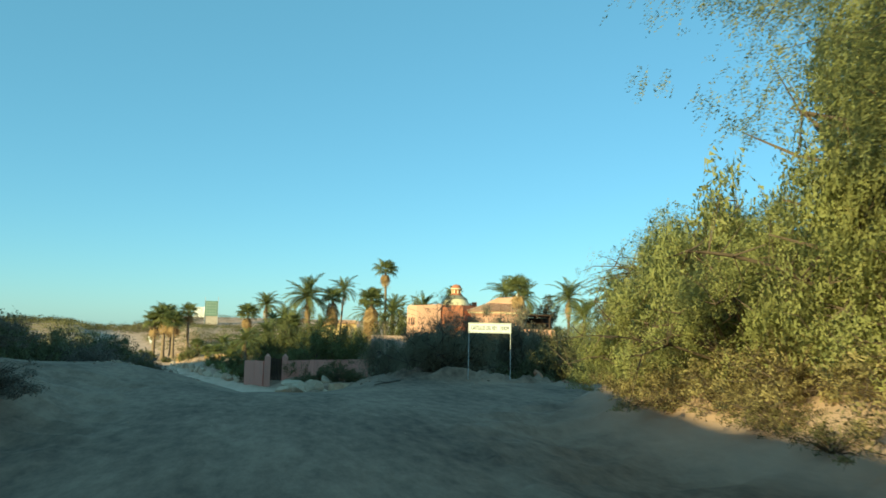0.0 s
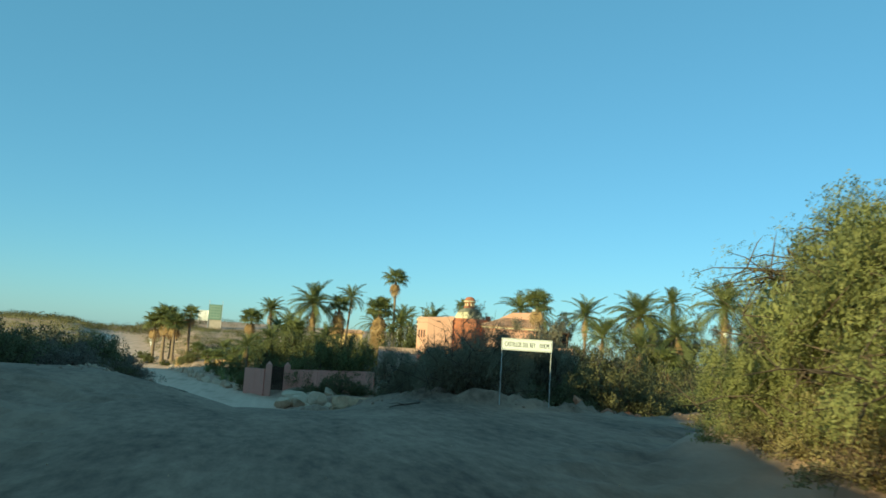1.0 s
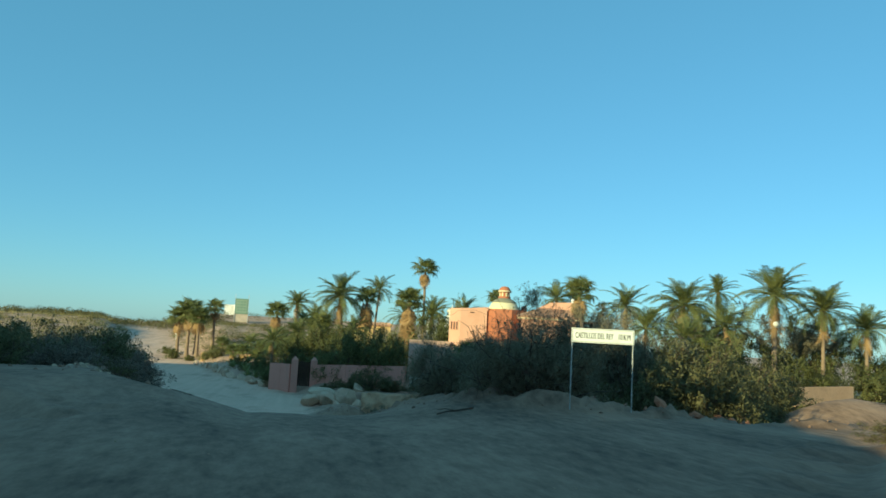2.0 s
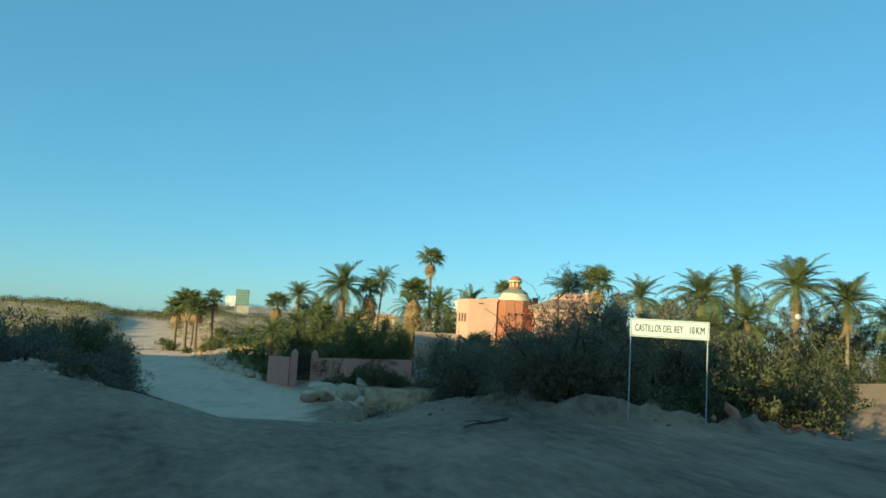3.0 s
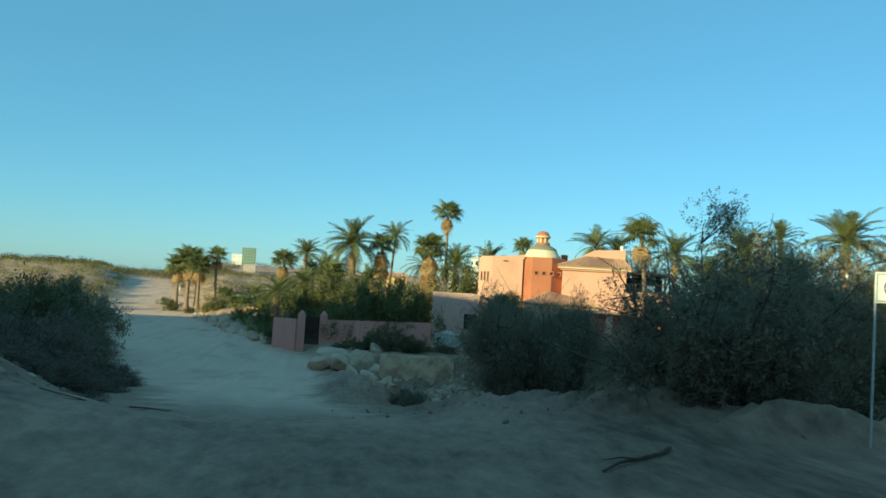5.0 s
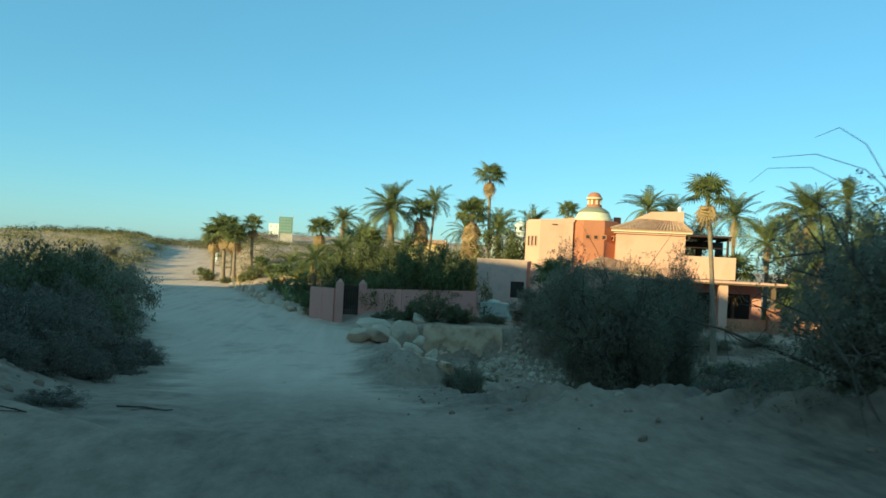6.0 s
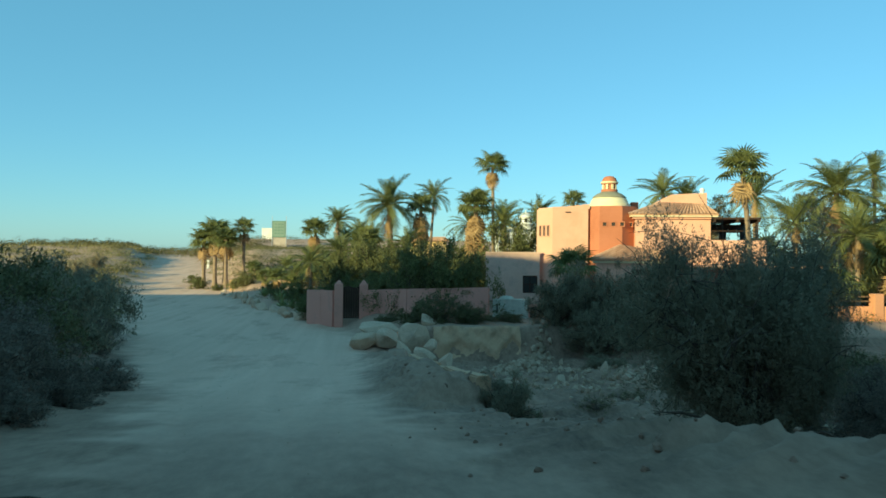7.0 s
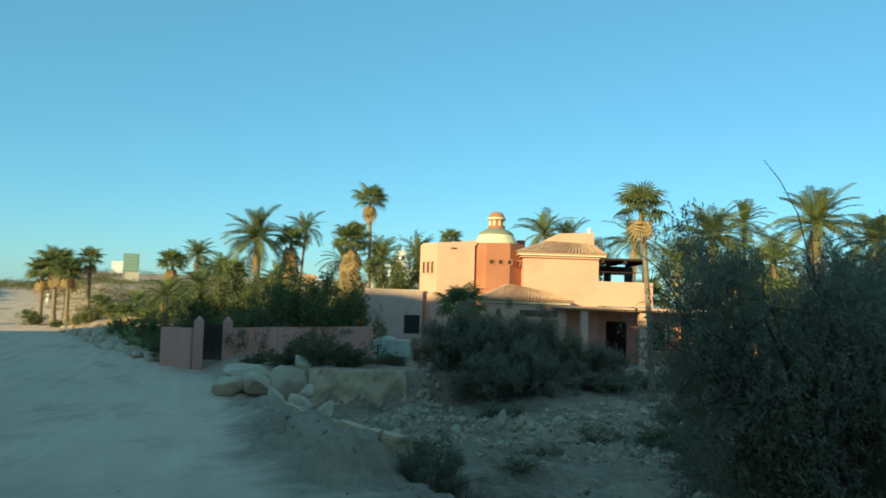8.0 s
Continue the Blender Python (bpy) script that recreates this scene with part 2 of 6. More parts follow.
def lathe(profile, n=24):
    """A turned body over (radius, z) pairs from the bottom up."""
    bm = bmesh.new()
    rings = []
    for r, z in profile:
        if r < 1e-4:
            rings.append([bm.verts.new((0, 0, z))])
        else:
            rings.append([bm.verts.new((r * math.cos(2 * math.pi * k / n), r * math.sin(2 * math.pi * k / n), z)) for k in range(n)])
    for a, b in zip(rings, rings[1:]):
        for k in range(n):
            q = [a[k % len(a)], a[(k + 1) % len(a)], b[(k + 1) % len(b)], b[k % len(b)]]
            q = list(dict.fromkeys(q))
            if len(q) > 2:
                bm.faces.new(q)
    return bm


def tube(verts, faces, points, radii, n=6):
    """Appends a tapered tube along points to the lists."""
    rings = []
    for i, p in enumerate(points):
        p = Vector(p)
        d = Vector(points[min(i + 1, len(points) - 1)]) - Vector(points[max(i - 1, 0)])
        d = d.normalized() if d.length > 1e-6 else Vector((0, 0, 1))
        side = d.cross(Vector((0.31, 0.95, 0.02))).normalized()
        up = side.cross(d)
        base = len(verts)
        for k in range(n):
            a = 2 * math.pi * k / n
            verts.append(tuple(p + (side * math.cos(a) + up * math.sin(a)) * radii[i]))
        rings.append(base)
    for a, b in zip(rings, rings[1:]):
        for k in range(n):
            faces.append((a + k, a + (k + 1) % n, b + (k + 1) % n, b + k))


def smooth_step(t):
    t = min(1.0, max(0.0, t))
    return t * t * (3 - 2 * t)


def along(table, y):
    """Smooth reading of a table of (y, value)."""
    if y <= table[0][0]:
        return table[0][1]
    for (a, va), (b, vb) in zip(table, table[1:]):
        if y <= b:
            return va + (vb - va) * ((y - a) / (b - a))
    return table[-1][1]


# ---- the ground ----
ROAD_Z = [(-40, 0.0), (8, 0.05), (16, 0.02), (20, -0.06), (23, -0.2), (25.3, -0.35), (27.6, -0.52), (29.7, -0.69), (31.9, -0.85), (38, -1.6),
          (46, -2.5), (56, -3.4), (67, -4.0), (85, -4.15), (105, -4.2), (122, -4.0), (150, -2.9), (175, -1.9), (196, -1.2), (230, 0.2), (300, 1.5)]
ROAD_L = [(-40, -3.2), (8, -2.9), (14, -2.9), (20, -4.0), (25, -3.4), (28.5, -2.4), (32, -3.2), (37, -4.2), (50, -6.9), (56, -8.6), (67, -11), (90, -17), (120, -25), (196, -40), (300, -66)]
ROAD_R = [(-40, 3.6), (4, 3.4), (10, 3.7), (13, 4.0), (16, 5.0), (19, 7.6), (21, 9.2), (23, 12.0), (25.0, 13.0), (26.3, 8.6), (28, 6.0), (30, 4.9), (32, 4.2), (34, 3.6), (37, 3.15), (42, 2.85), (46, 2.8), (66, 2.4), (72, 1.8), (84, -1.2), (95, -6), (122, -15.2), (196, -32.3), (300, -58)]
LAND_R = [(-40, 1.2), (8, 1.0), (15, 0.95), (18, 0.95), (21, 0.85), (23.5, 0.3), (25, -0.15), (28, -0.5), (31, -0.7), (36, -1.35), (40, -2.15), (44.5, -2.78), (46.5, -3.2), (56, -4.2), (63, -4.9), (71.0, -5.0), (72.0, -3.1), (86, -3.1), (95, -3.5), (105, -3.4), (125, -2.3), (140, -1.2), (158, 0.6), (174, 1.6), (200, 1.8), (236, 2.2), (262, 5.4), (400, 1.0)]
LAND_FAR_R = [(-40, 1.2), (20, 0.9), (23.5, 0.35), (26, -0.1), (30, -0.5), (36, -1.35), (40, -2.2), (47, -3.3), (56, -4.0), (66, -4.3), (71, -4.2), (74, -3.1), (100, -3.0), (140, -2.2), (240, -3.0), (400, -5.0)]
LAND_L = [(-40, 1.2), (5, 1.2), (13, 1.25), (18, 0.5), (25, 0.3), (29, 0.15), (33, -0.45), (40, -1.35), (50, -2.4), (67, -3.4), (90, -3.7), (120, -3.4), (150, -1.9), (180, 0.6), (200, 1.9), (230, 2.0), (300, 1.8), (420, 1.0)]
PAD_Z = [(-40, 0.0), (22, 0.0), (28, -0.1), (31, -0.3), (36.3, -1.15), (42, -2.05), (46, -2.5)]
# height of the shade's upper edge, over the distance across the sun's way; sets the added hill's crest
SHADE_RIDGE = [(-30, 1.2), (0, 1.92), (3.7, 2.72), (4.6, 2.84), (6.2, 3.2), (13, 5.6), (14.2, 6.2), (17.5, 6.5), (18.1, 6.7), (18.7, 7.9), (19.0, 8.2), (20, 8.7), (22.5, 9.1), (27, 10.6), (34, 12.6), (47, 16.4), (59, 15.8), (66, 14.8), (80, 13.6), (98, 12.0), (107, 11.2), (125, 5.0), (170, -3.0)]
SIDE, BACK = (-0.6, 0.8), (0.8, 0.6)


def ground_z(x, y):
    zr, le, re = along(ROAD_Z, y), along(ROAD_L, y), along(ROAD_R, y)
    if y < 46:
        zr += (along(PAD_Z, y) - zr) * max(smooth_step((x - 1.2) / 3.2), smooth_step((-0.9 - x) / 2.6) * (1 if y < 31 else 0.3))
    if x < le:
        side = along(LAND_L, y)
        wide = 2.2 + max(0.0, y - 60) * 0.03
        z = zr + (side - zr) * smooth_step((le - x) / wide)
        z += 0.5 * smooth_step((le - x - 12) / 40) * (1 if y < 150 else 0)
    else:
        near, far = along(LAND_R, y), along(LAND_FAR_R, y)
        side = near + (far - near) * smooth_step((x - 9 - 4 * smooth_step((62 - y) / 6) - 4 * smooth_step((y - 69) / 6) - max(0.0, y - 100) * 0.2) / 8)
        wide = 3.0 if y < 30 else (1.6 if y < 42 else (0.3 if y < 67 else 2.5 + max(0.0, y - 110) * 0.12))
        z = zr + (side - zr) * smooth_step((x - re) / wide)
        # the heap of earth along the edge of the pad
        if 24 < y < 44:
            z += 0.20 * math.exp(-((x - re - 0.1) / (0.75 if x > re else 1.1)) ** 2) * smooth_step((y - 25.5) / 3) * smooth_step((40 - y) / 4)
        # the ditch along the culvert
        if 42 < y < 67:
            z += (0.46 - 0.2 * smooth_step((y - 51) / 9)) * math.exp(-((min(x - re, 0) + 0.45) / 1.0) ** 2) * smooth_step((0.3 - x + re) / 0.3) * smooth_step((y - 44.9) / 0.7) * smooth_step((67 - y) / 5)
            z -= 1.3 * math.exp(-((x - re - 1.1) / 0.95) ** 4) * smooth_step((y - 45.3) / 2) * smooth_step((67 - y) / 5)
    # sand bank on the near left
    z += 0.55 * math.exp(-((x + 5.8) / 1.3) ** 2 - ((y - 33.5) / 3.5) ** 2)
    # sandy rise under the far wall
    z += 2.2 * math.exp(-((x - 23.8) / 4.5) ** 2 - ((y - 41.0) / 3.0) ** 2)
    # wheel ruts
    if le < x < re:
        mid = along([(-40, 0.1), (20, 0.2), (32, -0.5), (46, -2.8), (67, -4.8), (122, -20.4), (196, -36.2), (300, -62)], y)
        for off in (-0.85, 0.85):
            z -= 0.035 * math.exp(-((x - mid - off) / 0.22) ** 2)
    # an unseen hill, added on the left to shade the road
    s, a = x * SIDE[0] + y * SIDE[1], x * BACK[0] + y * BACK[1]
    if s > -30 and a < 40:
        top = along(SHADE_RIDGE, s) + math.tan(radians(SUN_EL)) * 10
        wide = 4.0 + min(14.0, max(0.0, s) * 0.22)
        k = (a + 10) / wide
        if top > z and abs(k) < 3:
            z += (top - z) * math.exp(-k * k)
    d = math.hypot(x, y - 60)
    if d > 300:
        z += (-6.0 - z) * smooth_step((d - 300) / 400)
    return z


def ground_at(x, y):
    re = along(ROAD_R, y)
    rough, clods = 1.0, 0.25
    if along(ROAD_L, y) + 0.5 < x < re - 1.3:
        rough, clods = 0.05, 0.0
    elif 24 < y < 44 and x < re + 4:
        clods = smooth_step((x - re + 1.3) / 1.2) * smooth_step((y - 24) / 2)
        rough = 0.2 + 1.2 * clods
    elif 44 <= y < 71 and x < 20:
        rough = 0.4 + 1.6 * smooth_step((x - re + 2.2) / 1.0)
        clods = (0.3 if x < re else 0.7) * smooth_step((x - re + 2.2) / 1.0)
    if 36 < y < 45.2 and x > 0:
        clods *= 1 - 0.75 * smooth_step((y - 36) / 3)
    p = Vector((x, y, 0))
    near = smooth_step((120 - y) / 60)
    z = ground_z(x, y) + rough * (0.16 * noise.noise(p * 0.35) + near * (0.07 * noise.noise(p * 1.1) + 0.03 * noise.noise(p * 2.7)))
    if 44.6 < y < 66 and re - 2.6 < x < re + 0.2:
        # broken crust of the berm beside the ditch
        z += (0.12 * abs(noise.noise(p * 1.3)) + 0.19 * abs(noise.noise(p * 2.3)) + 0.14 * abs(noise.noise(p * 5.1))) * smooth_step((x - re + 2.6) / 1.0) * smooth_step((y - 44.6) / 0.8)
    if clods and y < 76:
        # heaped clods: rounded lumps with creases between
        z += clods * near * (0.26 * max(-0.1, noise.noise(p * 0.95 + Vector((7, 3, 1)))) + 0.20 * max(-0.1, noise.noise(p * 2.1)) + 0.20 * abs(noise.noise(p * 3.4)) + 0.12 * abs(noise.noise(p * 6.8)))
    return z


def spaced(lo, hi, step, reach, grow=1.16):
    v = list(np.arange(lo, hi + 1e-6, step))
    s, a, b = step, [], []
    p = lo
    while p > -reach:
        s *= grow
        p -= s
        a.append(p)
    s, p = step, hi
    while p < reach:
        s *= grow
        p += s
        b.append(p)
    return a[::-1] + v + b


xs = spaced(-7, 9.5, 0.14, 2600, 1.08)
ys = [y for y in spaced(3, 70, 0.26, 2600, 1.06) if not 24.5 < y < 50] + list(np.arange(24.6, 50, 0.13))
ys.sort()
gv = [(x, y, ground_at(x, y)) for y in ys for x in xs]
nx = len(xs)
gf = [(j * nx + i, j * nx + i + 1, (j + 1) * nx + i + 1, (j + 1) * nx + i) for j in range(len(ys) - 1) for i in range(nx - 1)]
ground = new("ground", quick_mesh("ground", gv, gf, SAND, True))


def soil_shade_at(x, y):
    """Share of brown loose earth: the open pad, the banks and the wash, against the pale packed road. It also darkens
    the near road, a foreground shade put into the colour.
    """
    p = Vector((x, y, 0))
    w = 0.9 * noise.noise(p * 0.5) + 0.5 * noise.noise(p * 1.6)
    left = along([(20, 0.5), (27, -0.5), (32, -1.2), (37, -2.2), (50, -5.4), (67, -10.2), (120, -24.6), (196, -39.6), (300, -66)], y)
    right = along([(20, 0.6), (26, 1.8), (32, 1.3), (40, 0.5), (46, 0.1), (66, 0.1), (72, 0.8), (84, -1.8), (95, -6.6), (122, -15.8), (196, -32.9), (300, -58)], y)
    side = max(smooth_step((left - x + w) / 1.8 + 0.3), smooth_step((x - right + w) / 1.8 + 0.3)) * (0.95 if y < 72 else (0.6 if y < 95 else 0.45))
    # runs on past the pad: the near road's darkening is painted in
    near_shade = 1 - smooth_step((y - 39.0 - 2.0 * w) / 24 + 0.5)
    # paler on the near right bank
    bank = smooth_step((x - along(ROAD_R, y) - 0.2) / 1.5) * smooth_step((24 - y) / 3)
    return max(side, near_shade) * (1 - 0.75 * bank)


soil_shade = ground.data.attributes.new("soil_shade", "FLOAT", "POINT")
soil_shade.data.foreach_set("value", [soil_shade_at(v[0], v[1]) for v in gv])
tagged(ground, "pale sandy desert ground with a rutted dirt road", "ground", kind="structure")


# ---- plants ----
def leaf_mesh(name, p, axis, side, size, normal, mat):
    """Small pointed leaves, one triangle each, shaded by the clump that they belong to."""
    n = len(p)
    v = np.empty((n, 3, 3))
    v[:, 0], v[:, 1], v[:, 2] = p - axis * size[:, None], p + axis * size[:, None] + side * size[:, None] * 0.45, p + axis * size[:, None] - side * size[:, None] * 0.45
    away = np.einsum("ij,ij->i", np.cross(v[:, 1] - v[:, 0], v[:, 2] - v[:, 0]), normal) < 0
    v[away, 1], v[away, 2] = v[away, 2].copy(), v[away, 1].copy()
    me = bpy.data.meshes.new(name)
    me.vertices.add(3 * n)
    me.vertices.foreach_set("co", v.ravel())
    me.loops.add(3 * n)
    me.loops.foreach_set("vertex_index", np.arange(3 * n, dtype=np.int32))
    me.polygons.add(n)
    me.polygons.foreach_set("loop_start", np.arange(0, 3 * n, 3, dtype=np.int32))
    me.update(calc_edges=True)
    me.polygons.foreach_set("use_smooth", np.ones(n, dtype=bool))
    me.normals_split_custom_set_from_vertices(np.repeat(normal, 3, axis=0).tolist())
    me.materials.append(mat)
    return me


def unit(a):
    return a / np.maximum(1e-9, np.linalg.norm(a, axis=1))[:, None]


def sprays(name, rg, centers, spreads, heart, count, leaf_size, mat, droop=0.2, floor=0.02, leaflets=7):
    """Feathery foliage: clumps round the centers, each of many twiglets set with two rows of leaflets."""
    m = count // leaflets
    k = rg.integers(0, len(centers), m)
    off = np.clip(rg.normal(0, 1, (m, 3)), -1.9, 1.9)
    c = centers[k]
    base = c + off * spreads[k][:, None] * (1, 1, 0.75)
    out = unit(base - heart)
    way = unit(out * 0.7 + rg.normal(0, 0.6, (m, 3)) - (0, 0, droop))
    across = unit(np.cross(way, rg.normal(0, 1, (m, 3))))
    length = leaf_size * rg.uniform(4.0, 8.0, m)
    t = np.tile(np.linspace(0, 1, leaflets), m)
    sgn = np.tile(np.where(np.arange(leaflets) % 2, 1.0, -1.0), m)[:, None]
    way_n, across_n = np.repeat(way, leaflets, 0), np.repeat(across, leaflets, 0)
    p = np.repeat(base, leaflets, 0) + way_n * (t * np.repeat(length, leaflets))[:, None] + across_n * sgn * leaf_size * 0.8
    p[:, 2] -= droop * leaf_size * 4 * t * t
    low = p[:, 2] < floor
    p[low, 2] = floor + rg.uniform(0, 0.08, low.sum())
    axis = unit(across_n * sgn + way_n * 0.6 + rg.normal(0, 0.25, p.shape))
    side = unit(np.cross(axis, rg.normal(0, 1, p.shape)))
    clump = np.repeat(unit(off + 1e-6), leaflets, 0)
    out[:, 2] = np.maximum(out[:, 2], -0.05)
    normal = unit(clump * 0.8 + np.repeat(out, leaflets, 0) * 0.6 + rg.normal(0, 0.3, p.shape))
    return leaf_mesh(name, p, axis, side, leaf_size * rg.uniform(0.6, 1.4, len(p)), normal, mat)


def shrub_meshes(seed, leaves, leaf_size, mat, reach=(1.0, 1.0), limbs=26, bare=0.25, twigs_out=0.0, low=0.05, length=(0.7, 1.08), tuft_count=90, droop=0.2, reachers=0, spread=(0.035, 0.10)):
    """Branches and foliage of a shrub about 1 m in radius and 1 m high, many limbs from one root."""
    rnd, rg = random.Random(seed), np.random.default_rng(seed)
    bv, bf, tips = [], [], []
    for i in range(limbs):
        az = 2 * math.pi * (i + rnd.random()) / limbs
        el = math.asin(rnd.uniform(low, 0.98))
        ln = rnd.uniform(*length) * (1 + 0.13 * math.sin(3 * az + seed) * math.cos(el))
        d = Vector((math.cos(az) * math.cos(el) * reach[0], math.sin(az) * math.cos(el) * reach[0], math.sin(el) * reach[1]))
        pts = []
        for k in range(6):
            t = k / 5
            p = d * ln * t + Vector((0, 0, 0.10 * math.sin(t * 3.1)))
            p += Vector((rnd.uniform(-1, 1), rnd.uniform(-1, 1), rnd.uniform(-1, 1))) * 0.07 * t
            pts.append(p)
        tube(bv, bf, pts, [0.020 * (1 - 0.85 * k / 5) for k in range(6)], 5)
        for k in range(1, 6):
            for _ in range(3):
                w = Vector((rnd.gauss(0, 1), rnd.gauss(0, 1), rnd.gauss(0.25, 0.8))).normalized() * rnd.uniform(0.12, 0.30)
                tube(bv, bf, [pts[k], pts[k] + w], [0.0055, 0.0015], 3)
                tips += [pts[k] + w] * k + [pts[k] + w * 0.5] * (k // 2)
        if twigs_out and rnd.random() < twigs_out:
            w = d.normalized() * rnd.uniform(0.12, 0.26) + Vector((rnd.gauss(0, 0.1), rnd.gauss(0, 0.1), rnd.uniform(0.0, 0.12)))
            tube(bv, bf, [pts[-1], pts[-1] + w * 0.5 + Vector((0, 0, 0.05)), pts[-1] + w], [0.004, 0.003, 0.0015], 3)
    for i in range(reachers):
        # long bare limbs that stand out of the crown, thinly leaved
        az, el = 2 * math.pi * (i + rnd.random()) / reachers, rnd.uniform(0.35, 1.15)
        d = Vector((math.cos(az) * math.cos(el), math.sin(az) * math.cos(el), math.sin(el)))
        ln, bend = rnd.uniform(1.15, 1.45), Vector((rnd.gauss(0, 0.1), rnd.gauss(0, 0.1), -0.28))
        pts = [d * ln * t + bend * t * t + Vector((rnd.gauss(0, 0.015), rnd.gauss(0, 0.015), 0)) for t in (0.0, 0.3, 0.55, 0.7, 0.82, 0.92, 1.0)]
        tube(bv, bf, pts, [0.012, 0.009, 0.0065, 0.005, 0.004, 0.003, 0.0015], 4)
        for p in pts[3:]:
            for _ in range(3):
                w = Vector((rnd.gauss(0, 1), rnd.gauss(0, 1), rnd.gauss(-0.1, 0.7))).normalized() * rnd.uniform(0.06, 0.16)
                tube(bv, bf, [p, p + w], [0.003, 0.001], 3)
                if rnd.random() < 0.5:
                    tips.append(p + w)
    keep = [t for t in tips if rnd.random() > bare]
    chosen = np.array([tuple(c) for c in rnd.sample(keep, min(len(keep), tuft_count * 2))])
    spreads = rg.uniform(*spread, len(chosen))
    return quick_mesh("stem", bv, bf, BARK, True), sprays("foliage", rg, chosen, spreads, np.array((0, 0, 0.25)), leaves, leaf_size, mat, droop)


def place_shrub(name, meshes, x, y, r, h, label, category="shrub", group="", turn=0.0, sink=0.08, z=None, lean=0.0):
    base = ground_at(x, y) - sink if z is None else z
    root = thing(name, pose(x, y, base, 0, -lean, 0) @ pose(0, 0, 0, 0, 0, turn) @ Matrix.Diagonal((r, r, h, 1)), label, category, group)
    for part_name, me in zip(("stem", "foliage"), meshes):
        o = new(part_name, me)
        o.parent = root
    return root


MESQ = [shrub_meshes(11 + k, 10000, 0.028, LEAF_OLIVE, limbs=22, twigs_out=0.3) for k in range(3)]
MESQ_FAR = [shrub_meshes(21 + k, 8000, 0.034, LEAF_DARK, limbs=16, twigs_out=0.2) for k in range(3)]
MESQ_BIG = [shrub_meshes(31 + k, 40000, 0.0165, LEAF_DARK, limbs=40, bare=0.25, twigs_out=0.5, low=0.3 - 0.2 * k, length=(0.62, 1.0), tuft_count=75, reachers=7) for k in range(2)]
MESQ_GREY = [shrub_meshes(36 + k, 20000, 0.019, LEAF_GREY, limbs=44, bare=0.3, twigs_out=0.6, low=0.02, length=(0.6, 1.0), tuft_count=90, reachers=10) for k in range(2)]
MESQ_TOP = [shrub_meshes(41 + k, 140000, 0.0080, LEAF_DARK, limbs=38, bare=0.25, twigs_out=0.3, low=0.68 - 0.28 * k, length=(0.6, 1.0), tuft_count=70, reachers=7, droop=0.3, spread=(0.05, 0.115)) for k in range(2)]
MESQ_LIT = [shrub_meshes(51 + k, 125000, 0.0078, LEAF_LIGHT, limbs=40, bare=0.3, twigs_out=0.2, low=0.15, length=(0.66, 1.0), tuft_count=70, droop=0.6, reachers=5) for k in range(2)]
MESQ_DRY = [shrub_meshes(61 + k, 24000, 0.018, LEAF_LIGHT, limbs=28, bare=0.3, twigs_out=0.3, tuft_count=100, droop=0.6) for k in range(2)]
HEDGE = [shrub_meshes(71 + k, 8500, 0.030, LEAF_GREEN, limbs=18, tuft_count=60) for k in range(3)]
GRASS = [shrub_meshes(81 + k, 4000, 0.03, DRY_GRASS, limbs=22, bare=0.1, twigs_out=0.9) for k in range(2)]
DRY = [shrub_meshes(91 + k, 3000, 0.026, SCRUB, limbs=16, bare=0.4, twigs_out=0.5) for k in range(2)]
rng = random.Random(5)
# dry mesquite on the bank beside the track: x, y, radius, height
for i, (x, y, r, h, near) in enumerate([(7.0, 14.3, 1.7, 0.95, 1), (5.9, 12.6, 1.35, 2.1, 1), (7.0, 12.1, 1.95, 2.95, 1), (7.6, 12.0, 2.0, 3.0, 0), (6.5, 10.6, 2.0, 2.8, 1), (8.3, 11.2, 2.2, 4.0, 0), (7.7, 8.6, 2.6, 6.0, 1), (6.6, 7.7, 1.2, 2.0, 0),
                                        (10.4, 9.6, 2.5, 5.6, 0), (9.8, 13.2, 2.4, 3.8, 0), (9.6, 5.0, 2.4, 5.4, 0)]):
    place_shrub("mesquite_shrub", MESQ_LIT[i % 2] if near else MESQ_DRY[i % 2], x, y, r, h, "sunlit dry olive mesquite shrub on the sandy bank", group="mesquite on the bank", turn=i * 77)
